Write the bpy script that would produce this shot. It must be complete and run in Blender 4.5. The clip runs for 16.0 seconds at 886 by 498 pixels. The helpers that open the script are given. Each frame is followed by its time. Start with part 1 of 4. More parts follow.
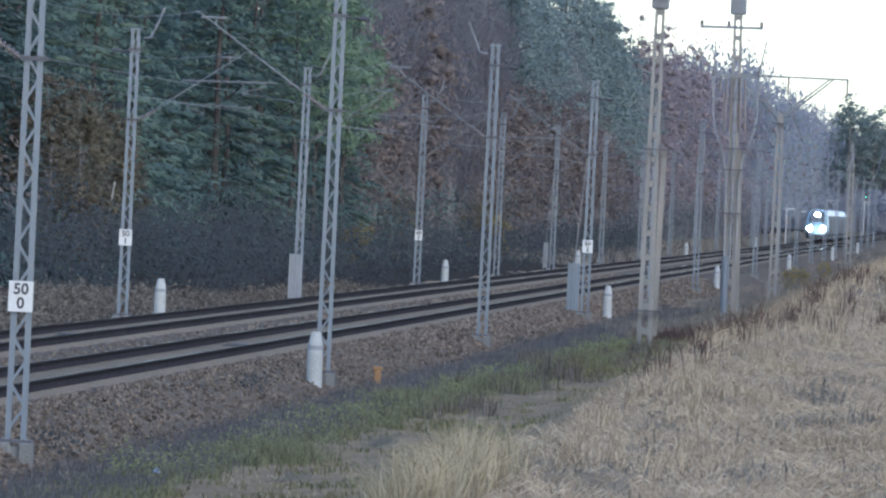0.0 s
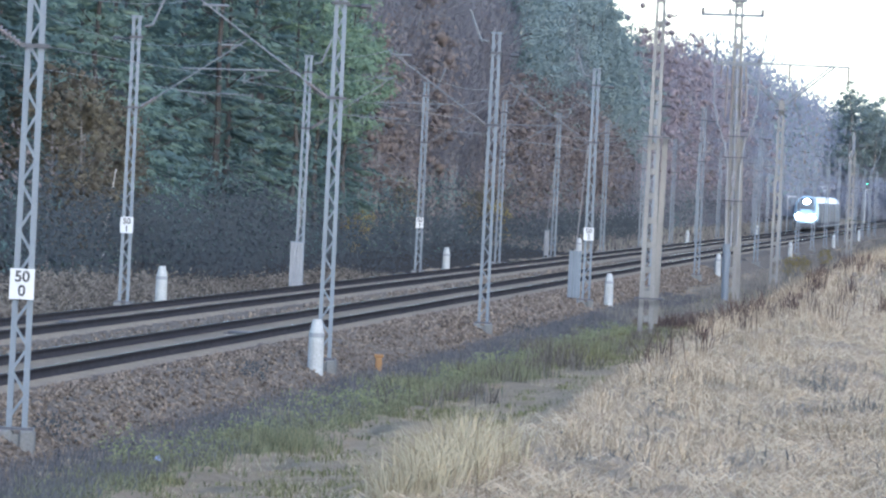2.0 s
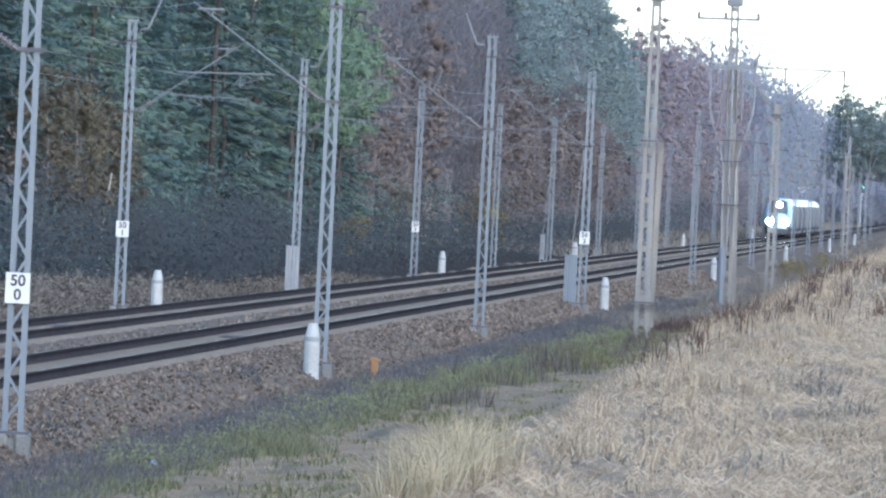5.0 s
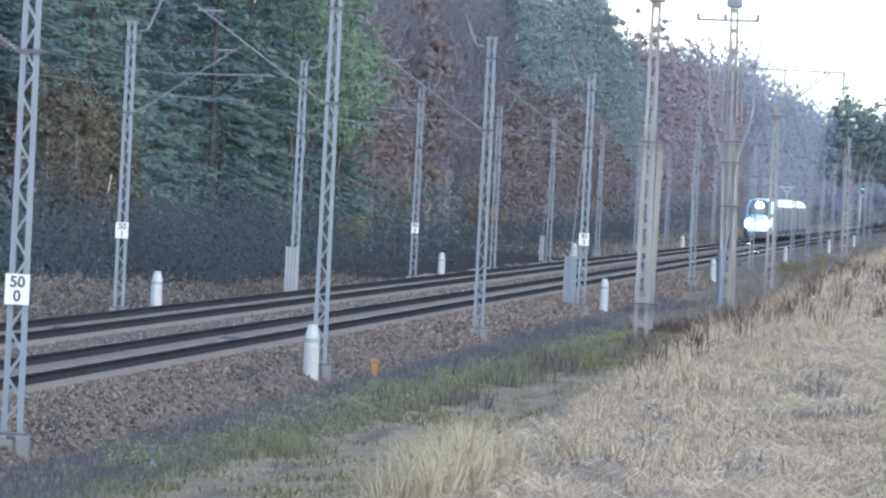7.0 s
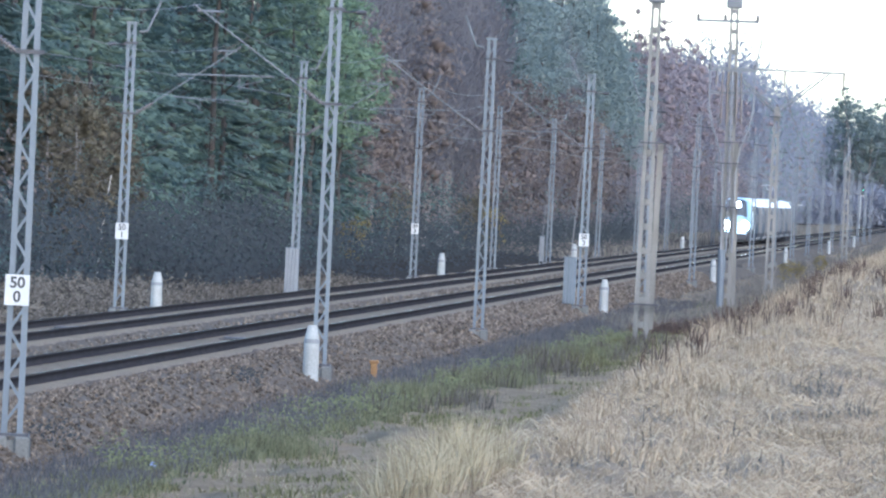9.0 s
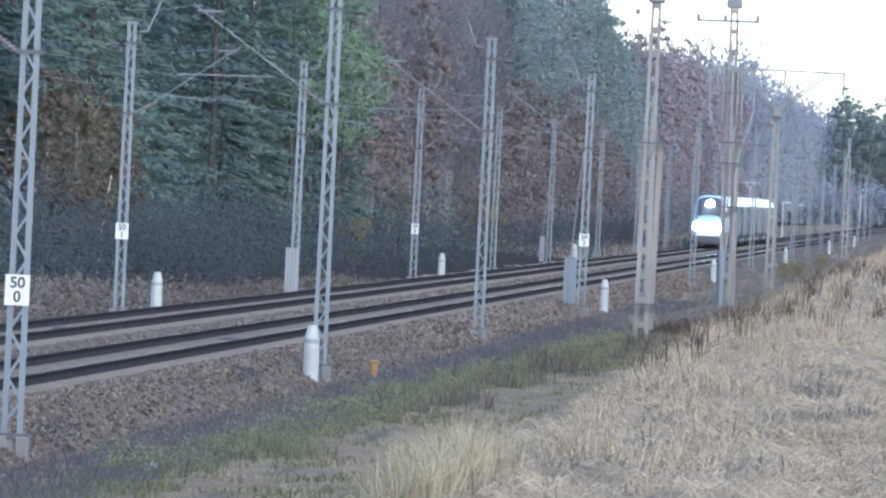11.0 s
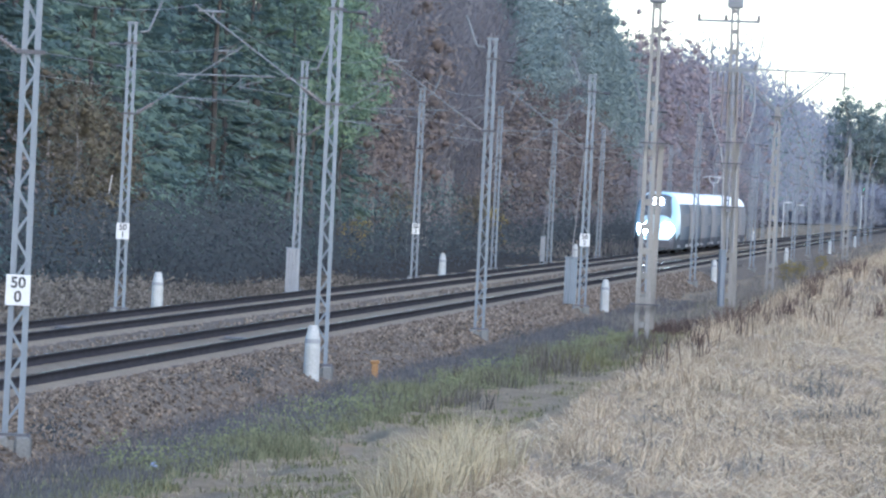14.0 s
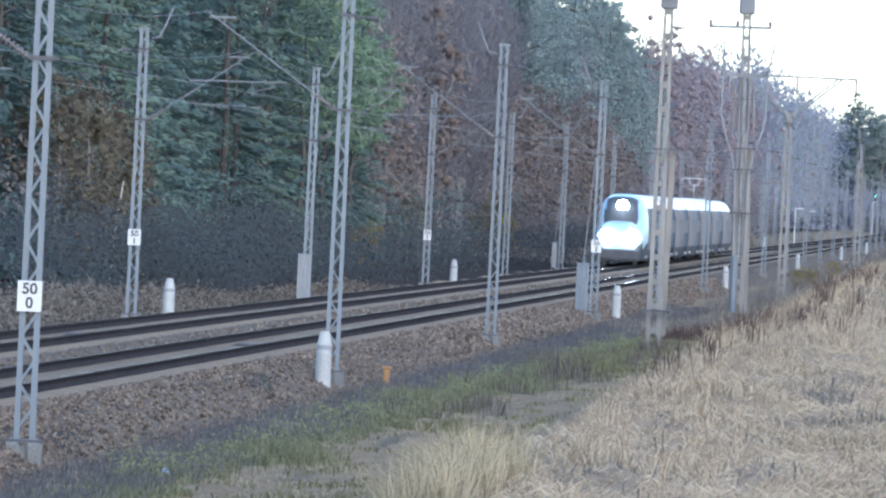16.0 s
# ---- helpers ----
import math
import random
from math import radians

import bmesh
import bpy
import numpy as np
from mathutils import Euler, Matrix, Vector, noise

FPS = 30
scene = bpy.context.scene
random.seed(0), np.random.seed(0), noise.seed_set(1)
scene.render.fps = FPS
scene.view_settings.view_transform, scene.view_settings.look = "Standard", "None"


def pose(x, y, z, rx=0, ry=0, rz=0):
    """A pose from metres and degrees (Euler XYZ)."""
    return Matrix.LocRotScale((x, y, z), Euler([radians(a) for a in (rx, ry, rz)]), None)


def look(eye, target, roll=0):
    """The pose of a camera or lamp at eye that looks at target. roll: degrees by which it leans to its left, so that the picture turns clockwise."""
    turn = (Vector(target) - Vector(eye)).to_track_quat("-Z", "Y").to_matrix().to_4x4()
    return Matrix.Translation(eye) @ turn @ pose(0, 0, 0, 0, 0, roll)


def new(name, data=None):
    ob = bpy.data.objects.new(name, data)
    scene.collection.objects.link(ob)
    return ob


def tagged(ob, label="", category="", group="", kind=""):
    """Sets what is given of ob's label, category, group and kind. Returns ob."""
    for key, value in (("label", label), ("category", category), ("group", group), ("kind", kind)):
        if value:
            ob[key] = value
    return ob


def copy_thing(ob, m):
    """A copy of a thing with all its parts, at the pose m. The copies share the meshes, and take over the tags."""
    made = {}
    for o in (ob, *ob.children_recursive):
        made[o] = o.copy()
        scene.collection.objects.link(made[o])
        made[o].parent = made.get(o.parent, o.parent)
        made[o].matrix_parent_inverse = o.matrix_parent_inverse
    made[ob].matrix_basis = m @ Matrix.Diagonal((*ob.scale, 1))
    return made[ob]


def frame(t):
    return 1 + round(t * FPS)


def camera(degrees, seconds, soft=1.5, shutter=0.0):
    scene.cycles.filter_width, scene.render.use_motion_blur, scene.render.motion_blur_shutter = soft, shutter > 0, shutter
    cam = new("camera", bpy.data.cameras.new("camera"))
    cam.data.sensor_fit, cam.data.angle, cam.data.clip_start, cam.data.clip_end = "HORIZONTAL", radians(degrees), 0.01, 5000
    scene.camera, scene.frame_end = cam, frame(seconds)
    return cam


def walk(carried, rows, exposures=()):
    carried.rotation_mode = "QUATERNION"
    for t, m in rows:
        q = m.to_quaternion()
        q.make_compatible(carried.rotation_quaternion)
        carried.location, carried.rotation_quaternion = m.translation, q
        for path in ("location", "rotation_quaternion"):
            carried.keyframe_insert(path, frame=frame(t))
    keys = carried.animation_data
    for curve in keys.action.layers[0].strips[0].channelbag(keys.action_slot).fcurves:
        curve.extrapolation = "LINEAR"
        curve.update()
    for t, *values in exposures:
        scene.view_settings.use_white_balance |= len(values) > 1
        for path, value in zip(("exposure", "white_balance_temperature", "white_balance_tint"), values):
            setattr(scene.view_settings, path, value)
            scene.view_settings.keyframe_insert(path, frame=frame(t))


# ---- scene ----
# ------------------------------------------------------------ camera
F = 17877.0                       # focal length in units of a picture 1568 wide
EYE = (0.0, 0.0, 3.35)
cam = camera(5.0215, 16.0, soft=2.35)
# seconds, then the small drifts of the aim (right, down) in 1/17877 radians
AIM = [(0, 7, 11), (0.1, 8, 6), (0.2, 8, -1), (0.35, 11, -5), (0.5, 14, -8.5), (1, 13, -12), (1.5, 10.5, -12.2),
       (2, 8, -11), (2.5, 5.5, -9.7), (3, 3.8, -8), (3.5, 2.3, -6.6), (4, 1.6, -5.2), (5.2, 0.6, -3.4),
       (6.5, 0, -1.7), (7, 0, -1.3), (7.5, 0, -0.3), (9, 0, 0), (11.5, 0.3, 0), (12, 1.3, 0), (14.5, 1.5, 0),
       (15, 1.6, 0), (15.1, 4, 0.3), (15.2, 8, 2), (15.3, 12, 4), (15.4, 16, 7.5), (15.5, 18, 9), (16, 22.5, 9.8)]


def aim(dx, dy):
    yaw = math.degrees(math.atan((941 + dx) / F))
    tilt = -math.degrees(math.atan((105 - dy) / F))
    return pose(*EYE, 90 + tilt, 0, yaw) @ pose(0, 0, 0, 0, 0, 2.8)


walk(cam, [(t, aim(dx, dy)) for t, dx, dy in AIM], [(0.0, 1.36, 5480, 10), (0.3, 1.60, 5480, 10), (0.7, 1.77, 5480, 10), (1.3, 1.95, 5480, 10), (9.0, 1.95, 5480, 10), (11.5, 1.92, 5480, 10), (16.0, 1.88, 5480, 10)])

# ------------------------------------------------------------ world and light
world = bpy.data.worlds.new("dusk_sky")
scene.world = world
world.use_nodes = True
wt = world.node_tree
bg = wt.nodes["Background"]
sky = wt.nodes.new("ShaderNodeTexSky")
sky.sky_type = "NISHITA"
sky.sun_disc = False
sky.sun_elevation = radians(24)
sky.sun_rotation = radians(150)
sky.air_density, sky.dust_density, sky.ozone_density = 1.0, 1.0, 1.2
wt.links.new(sky.outputs[0], bg.inputs[0])
bg.inputs[1].default_value = 0.15
sun = new("low_sun", bpy.data.lights.new("low_sun", "SUN"))
sun.data.energy, sun.data.angle, sun.data.color = 0.5, radians(25), (1.0, 0.9, 0.82)
sun.matrix_world = look((50, -86.6, 104), (0, 0, 60))

# ------------------------------------------------------------ materials


def mat(name, a, b=None, scale=3.0, rough=0.85, metal=0.0, bump=0.3, fine=25.0, island=0.0, objvar=0.0, emit=None, stretch=None, leaf=0.0):
    """A surface with two scales of variation between the colours a and b."""
    m = bpy.data.materials.new(name)
    m.use_nodes = True
    nt = m.node_tree
    bs = nt.nodes["Principled BSDF"]
    bs.inputs["Roughness"].default_value = rough
    bs.inputs["Metallic"].default_value = metal
    if emit:
        bs.inputs["Emission Color"].default_value = (*emit[:3], 1)
        bs.inputs["Emission Strength"].default_value = emit[3]
    if rough >= 0.75:
        bs.inputs["Specular IOR Level"].default_value = 0.0 if rough >= 0.84 else 0.1
    b = b or tuple(c * 0.6 for c in a)
    tc = nt.nodes.new("ShaderNodeTexCoord")
    src = tc.outputs["Object"]
    if stretch:
        mp = nt.nodes.new("ShaderNodeMapping")
        mp.inputs["Scale"].default_value = stretch
        nt.links.new(src, mp.inputs[0])
        src = mp.outputs[0]
    n1, n2 = nt.nodes.new("ShaderNodeTexNoise"), nt.nodes.new("ShaderNodeTexNoise")
    for n, s in ((n1, scale), (n2, fine)):
        n.inputs["Scale"].default_value = s
        n.inputs["Detail"].default_value = 4
        nt.links.new(src, n.inputs["Vector"])
    add = nt.nodes.new("ShaderNodeMath")
    add.operation = "MULTIPLY_ADD"
    add.inputs[1].default_value = 0.55
    nt.links.new(n2.outputs[0], add.inputs[0])
    half = nt.nodes.new("ShaderNodeMath")
    half.operation = "MULTIPLY"
    half.inputs[1].default_value = 0.5
    nt.links.new(n1.outputs[0], half.inputs[0])
    nt.links.new(half.outputs[0], add.inputs[2])
    fac = add.outputs[0]
    for amount, node, out in ((island, "ShaderNodeNewGeometry", "Random Per Island"), (objvar, "ShaderNodeObjectInfo", "Random")):
        if amount:
            g = nt.nodes.new(node)
            mx = nt.nodes.new("ShaderNodeMix")
            mx.inputs[0].default_value = amount
            nt.links.new(fac, mx.inputs[2])
            nt.links.new(g.outputs[out], mx.inputs[3])
            fac = mx.outputs[0]
    ramp = nt.nodes.new("ShaderNodeValToRGB")
    ramp.color_ramp.elements[0].position, ramp.color_ramp.elements[1].position = 0.3, 0.72
    ramp.color_ramp.elements[0].color, ramp.color_ramp.elements[1].color = (*b, 1), (*a, 1)
    nt.links.new(fac, ramp.inputs[0])
    nt.links.new(ramp.outputs[0], bs.inputs["Base Color"])
    if leaf:
        tl = nt.nodes.new("ShaderNodeBsdfTranslucent")
        mix = nt.nodes.new("ShaderNodeMixShader")
        mix.inputs[0].default_value = leaf
        nt.links.new(ramp.outputs[0], tl.inputs[0])
        nt.links.new(bs.outputs[0], mix.inputs[1])
        nt.links.new(tl.outputs[0], mix.inputs[2])
        nt.links.new(mix.outputs[0], nt.nodes["Material Output"].inputs[0])
    if bump:
        bp = nt.nodes.new("ShaderNodeBump")
        bp.inputs["Strength"].default_value = bump
        bp.inputs["Distance"].default_value = 0.03
        nt.links.new(n2.outputs[0], bp.inputs["Height"])
        nt.links.new(bp.outputs[0], bs.inputs["Normal"])
    return m


M_FIELD = mat("dry_meadow_soil", (0.328, 0.261, 0.183), (0.117, 0.086, 0.058), 1.6, 0.95, bump=0.8, fine=14)
M_DRY = mat("dry_grass", (0.44, 0.35, 0.245), (0.19, 0.145, 0.097), 2.2, 0.8, bump=0, island=0.45, leaf=0.42)
M_STRAW = mat("pale_straw", (0.46, 0.38, 0.28), (0.25, 0.195, 0.132), 2.5, 0.8, bump=0, island=0.4, leaf=0.42)
M_TALLDRY = mat("tall_dry_grass", (0.42, 0.355, 0.235), (0.22, 0.178, 0.112), 0.6, 0.8, bump=0, island=0.5, leaf=0.42)
M_GREEN = mat("green_grass", (0.22, 0.212, 0.118), (0.095, 0.094, 0.056), 1.2, 0.8, bump=0, island=0.5, leaf=0.42)
M_WEED = mat("withered_weeds", (0.145, 0.14, 0.138), (0.072, 0.071, 0.073), 0.5, 0.9, bump=0, island=0.5, leaf=0.42)
M_OLIVE = mat("olive_grass", (0.211, 0.195, 0.094), (0.094, 0.086, 0.043), 0.5, 0.8, bump=0, island=0.6, leaf=0.42)
M_DOCK = mat("dark_red_brown_stalks", (0.117, 0.082, 0.066), (0.047, 0.035, 0.031), 1.0, 0.9, bump=0, island=0.5, leaf=0.3)
M_BRUSH = mat("dry_brush", (0.185, 0.16, 0.13), (0.055, 0.048, 0.041), 1.2, 0.9, bump=0, island=0.6, leaf=0.42)
# dead stalks in the field; far weeds, where the pale tone is painted haze
M_FARWEED = mat("brown_stalks_and_hazed_weeds", (0.235, 0.208, 0.175), (0.12, 0.106, 0.092), 0.5, 0.9, bump=0, island=0.5, leaf=0.42)
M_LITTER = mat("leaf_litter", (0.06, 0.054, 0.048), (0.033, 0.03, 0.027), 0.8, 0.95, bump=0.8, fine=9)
M_SOIL = mat("trodden_soil", (0.285, 0.22, 0.147), (0.13, 0.10, 0.066), 0.9, 0.95, bump=0.9, fine=12)
M_BALLAST = mat("ballast_bed", (0.165, 0.14, 0.112), (0.08, 0.067, 0.054), 2.0, 0.9, bump=1.0, fine=16)
M_STONE = mat("ballast_stone", (0.205, 0.165, 0.126), (0.072, 0.057, 0.044), 0.8, 0.85, bump=0, island=0.55)
M_SLEEPER = mat("concrete_sleeper", (0.18, 0.158, 0.13), (0.122, 0.107, 0.088), 1.0, 0.85, fine=8)
M_RAILTOP = mat("polished_rail_head", (0.50, 0.45, 0.42), (0.40, 0.36, 0.33), 0.3, 0.1, 1.0, bump=0.0)
M_RAILSIDE = mat("rusty_rail_side", (0.047, 0.043, 0.045), (0.028, 0.026, 0.027), 1.0, 0.88)
M_STEEL = mat("galvanised_steel", (0.138, 0.158, 0.178), (0.098, 0.112, 0.128), 0.7, 0.6, 0.15, bump=0.1, objvar=0.35)
M_TUBE = mat("dull_steel_tube", (0.155, 0.162, 0.172), (0.10, 0.105, 0.112), 2, 0.7, 0.1, bump=0)
M_DARKSTEEL = mat("dark_steel", (0.078, 0.078, 0.086), (0.039, 0.039, 0.043), 2, 0.6, 0.3)
M_CONC = mat("weathered_concrete", (0.179, 0.178, 0.168), (0.094, 0.092, 0.086), 1.5, 0.9, bump=0.5)
M_POLE = mat("concrete_pole", (0.225, 0.217, 0.202), (0.13, 0.125, 0.117), 1.2, 0.9, bump=0.4, stretch=(3, 3, 0.6))
M_WHITE = mat("white_painted_concrete", (0.37, 0.375, 0.365), (0.225, 0.225, 0.21), 2.5, 0.75, bump=0.2)
M_SIGN = mat("white_enamel", (0.45, 0.455, 0.455), (0.36, 0.36, 0.35), 3, 0.45, bump=0.02)
M_BLACK = mat("black_paint", (0.03, 0.03, 0.035), (0.02, 0.02, 0.02), 3, 0.5, bump=0)
M_BAND = mat("grey_band", (0.20, 0.205, 0.215), (0.14, 0.145, 0.15), 3, 0.7, bump=0)
M_ORANGE = mat("orange_plastic", (0.281, 0.148, 0.047), (0.172, 0.094, 0.039), 3, 0.6)
M_BLUE = mat("pale_blue_litter", (0.218, 0.265, 0.39), (0.156, 0.195, 0.312), 3, 0.5)
M_WIRE = mat("copper_wire", (0.17, 0.168, 0.172), (0.11, 0.108, 0.112), 1, 0.7, 0.1, bump=0)
M_INSUL = mat("brown_porcelain", (0.13, 0.11, 0.105), (0.08, 0.065, 0.06), 3, 0.3, bump=0)
M_PINE = mat("pine_needles", (0.165, 0.22, 0.17), (0.088, 0.125, 0.105), 0.35, 0.75, bump=0, island=0.10, objvar=0.3, leaf=0.42)
M_SPRUCE = mat("dark_spruce_needles", (0.115, 0.165, 0.15), (0.066, 0.098, 0.095), 0.35, 0.75, bump=0, island=0.10, objvar=0.3, leaf=0.42)
M_OAK = mat("russet_oak_leaves", (0.195, 0.158, 0.142), (0.118, 0.102, 0.098), 0.35, 0.8, bump=0, island=0.10, objvar=0.35, leaf=0.42)
M_YELLOW = mat("yellow_autumn_leaves", (0.30, 0.24, 0.10), (0.14, 0.11, 0.05), 0.35, 0.8, bump=0, island=0.6, leaf=0.42)
M_TWIG = mat("bare_twigs", (0.158, 0.15, 0.158), (0.10, 0.096, 0.103), 0.25, 0.85, bump=0, island=0.12, objvar=0.35, leaf=0.42)
# far twigs and needles: haze is painted into these pale bluish colours
M_FARTWIG = mat("haze_paled_twigs", (0.225, 0.234, 0.272), (0.16, 0.167, 0.195), 0.15, 0.85, bump=0, island=0.10, objvar=0.35, leaf=0.42)
M_FARPINE = mat("haze_greyed_needles", (0.205, 0.245, 0.23), (0.145, 0.176, 0.17), 0.25, 0.85, bump=0, island=0.12, objvar=0.3, leaf=0.42)
# dark leaves; in and before the forest the colour also stands for shade
M_SHADE = mat("dark_leaves_with_forest_shade", (0.068, 0.076, 0.08), (0.046, 0.051, 0.054), 0.3, 0.85, bump=0, island=0.10, leaf=0.42)
M_OLIVELEAF = mat("olive_brown_leaves", (0.165, 0.145, 0.10), (0.085, 0.074, 0.058), 0.6, 0.8, bump=0, island=0.2, objvar=0.3, leaf=0.42)
# brown beech leaves with pinkish light and haze mixed into the colour
M_ROSE = mat("pink_lit_brown_leaves", (0.27, 0.222, 0.225), (0.172, 0.147, 0.158), 0.3, 0.8, bump=0, island=0.10, objvar=0.4, leaf=0.42)
M_LIGHTPINE = mat("bright_pine_needles", (0.20, 0.265, 0.165), (0.115, 0.16, 0.11), 0.4, 0.75, bump=0, island=0.10, objvar=0.2, leaf=0.42)
M_HERB = mat("green_herb_leaves", (0.225, 0.23, 0.115), (0.105, 0.11, 0.06), 1.5, 0.8, bump=0, island=0.4, leaf=0.42)
M_BARK = mat("pine_bark", (0.075, 0.068, 0.064), (0.04, 0.037, 0.035), 1.5, 0.95, bump=0.6)
M_GREYBARK = mat("grey_bark", (0.24, 0.22, 0.21), (0.12, 0.11, 0.105), 1.5, 0.95, bump=0.5)
M_BIRCH = mat("birch_bark", (0.484, 0.476, 0.452), (0.156, 0.148, 0.14), 2.5, 0.9, bump=0.3)
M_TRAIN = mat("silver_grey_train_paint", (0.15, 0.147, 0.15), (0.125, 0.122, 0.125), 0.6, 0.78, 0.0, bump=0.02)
# silver roof, its pale warm tone also standing for the sky it reflects
M_ROOF = mat("silver_roof_with_sky_sheen", (0.66, 0.625, 0.62), (0.56, 0.53, 0.53), 0.5, 0.35, 0.1, bump=0.02)
M_NOSE = mat("light_blue_train_paint", (0.265, 0.39, 0.452), (0.226, 0.335, 0.398), 0.6, 0.3, 0.0, bump=0.01)
M_GLASS = mat("dark_tinted_glass", (0.075, 0.08, 0.085), (0.06, 0.064, 0.07), 1, 0.76, bump=0)
# side windows lifted towards the body grey, painting in the flattening haze
M_SIDEGLASS = mat("side_glass_greyed_for_haze", (0.125, 0.125, 0.13), (0.105, 0.105, 0.11), 1, 0.76, bump=0)
M_UNDER = mat("underframe", (0.07, 0.07, 0.075), (0.04, 0.04, 0.045), 2, 0.8)
M_LAMP = mat("lit_headlight", (0.9, 0.95, 1), None, 1, 0.3, bump=0, emit=(0.86, 0.97, 1.0, 24))
M_GREENLAMP = mat("green_signal_light", (0.1, 0.8, 0.5), None, 1, 0.3, bump=0, emit=(0.1, 1.0, 0.55, 4))

# ------------------------------------------------------------ mesh helpers


def mesh_np(name, verts, faces, material, smooth=False):
    me = bpy.data.meshes.new(name)
    verts, faces = np.asarray(verts, dtype=np.float32), np.asarray(faces, dtype=np.int32)
    k = faces.shape[1]
    me.vertices.add(len(verts))
    me.vertices.foreach_set("co", verts.ravel())
    me.loops.add(faces.size)
    me.loops.foreach_set("vertex_index", faces.ravel())
    me.polygons.add(len(faces))
    me.polygons.foreach_set("loop_start", np.arange(0, faces.size, k, dtype=np.int32))
    if smooth:
        me.polygons.foreach_set("use_smooth", np.ones(len(faces), dtype=bool))
    me.update(calc_edges=True)
    me.materials.append(material)
    return me


def part(name, bm, material, parent=None, label=""):
    """Links a bmesh (or a mesh) as one object under a thing or a part."""
    if isinstance(bm, bmesh.types.BMesh):
        me = bpy.data.meshes.new(name)
        bm.to_mesh(me)
        bm.free()
        me.materials.append(material)
    else:
        me = bm
    ob = new(name, me)
    ob.parent = parent
    return tagged(ob, label)


def box(bm, lo, hi, bevel=0.0):
    r = bmesh.ops.create_cube(bm, size=1)
    vs = r["verts"]
    for v in vs:
        v.co = Vector([lo[i] + (v.co[i] + 0.5) * (hi[i] - lo[i]) for i in range(3)])
    if bevel:
        es = list({e for v in vs for e in v.link_edges})
        bmesh.ops.bevel(bm, geom=es, offset=bevel, segments=1, affect="EDGES")
    return vs


def bar(bm, p, q, w, d=None, sides=4):
    """A straight bar from p to q, w wide."""
    p, q = Vector(p), Vector(q)
    n = (q - p)
    m = Matrix.Translation((p + q) / 2) @ n.to_track_quat("Z", "Y").to_matrix().to_4x4()
    if sides == 4:
        r = bmesh.ops.create_cube(bm, size=1, matrix=m @ Matrix.Diagonal((w, d or w, n.length, 1)))
    else:
        r = bmesh.ops.create_cone(bm, segments=sides, radius1=w / 2, radius2=(d or w) / 2, depth=n.length, cap_ends=True, matrix=m)
    return r["verts"]


def tube(bm, pts, r, sides=6):
    for a, b in zip(pts, pts[1:]):
        bar(bm, a, b, 2 * r, None, sides)


def wire_bm(pts, r):
    """One unbroken square wire along Y through the points."""
    bm = bmesh.new()
    last = None
    for x, y, z in pts:
        ring = [bm.verts.new((x + a * r, y, z + b * r)) for a, b in ((-1, 0), (0, -1), (1, 0), (0, 1))]
        if last:
            for i in range(4):
                bm.faces.new((last[i], last[(i + 1) % 4], ring[(i + 1) % 4], ring[i]))
        last = ring
    return bm


def turned(bm, rings, seg=16):
    """A turned shape from (radius, z) rings."""
    last = None
    for r, z in rings:
        ring = [bm.verts.new((r * math.cos(2 * math.pi * i / seg), r * math.sin(2 * math.pi * i / seg), z)) for i in range(seg)]
        if last:
            for i in range(seg):
                bm.faces.new((last[i], last[(i + 1) % seg], ring[(i + 1) % seg], ring[i]))
        last = ring
    bm.faces.new(last)


def text(name, body, size, material, parent, loc):
    cu = bpy.data.curves.new(name, "FONT")
    cu.body, cu.size, cu.align_x, cu.align_y, cu.extrude = body, size, "CENTER", "CENTER", 0.002
    cu.offset = 0.006
    tmp = bpy.data.objects.new(name, cu)
    scene.collection.objects.link(tmp)
    me = bpy.data.meshes.new_from_object(tmp.evaluated_get(bpy.context.evaluated_depsgraph_get()))
    bpy.data.objects.remove(tmp)
    me.materials.clear()
    me.materials.append(material)
    me.transform(pose(*loc, 90, 0, 0))
    return part(name, me, material, parent)


def thing(name, loc, label, category, group=""):
    ob = new(name)
    ob.location = loc
    ob.empty_display_size = 0.2
    return tagged(ob, label, category, group)


rng = np.random.default_rng(7)

# ------------------------------------------------------------ ground
PROFILE = [(-3000, 0.6), (-300, 0.2), (-60, -0.3), (-34, -0.4), (-28, -0.55), (-24.5, -0.75), (-23.4, -0.85), (-12.6, -0.85),
           (-12.0, -0.9), (-10.0, -0.92), (-8.2, -0.8), (-5.2, 0.3), (-3.8, 1.12), (-3.2, 1.5), (-2.85, 1.64), (1.5, 1.65), (40, 1.7), (300, 2.0), (3000, 3)]
PX, PZ = np.array([p[0] for p in PROFILE]), np.array([p[1] for p in PROFILE])


def ground_z(x):
    return np.interp(x, PX, PZ)


def mounds(x, y):
    """Low tussocks of the near meadow, about a hand high."""
    a = np.sin(x * 7.3 + 1.7 * np.sin(y * 1.1)) * np.sin(y * 1.9 + 1.3 * np.sin(x * 3.7))
    b = np.sin(x * 3.1 - 0.8 * np.sin(y * 0.63) + 2.0) * np.sin(y * 0.71 + x * 1.9)
    rise = np.interp(y, [75, 100, 140, 350], [0, 0.10, 0.15, 0.36]) * np.clip((x + 3.7) / 0.6, 0, 1)
    return rise + (0.035 * np.clip(a, -0.4, 1) + 0.05 * np.clip(b, -0.5, 1)) * np.clip((x + 3.3) / 0.5, 0, 1) * np.clip((2.5 - x) / 2, 0, 1) * np.clip((y - 44) / 6, 0, 1) * np.clip((330 - y) / 120, 0, 1)


def field_z(p):
    return ground_z(p[:, 0]) + mounds(p[:, 0], p[:, 1])


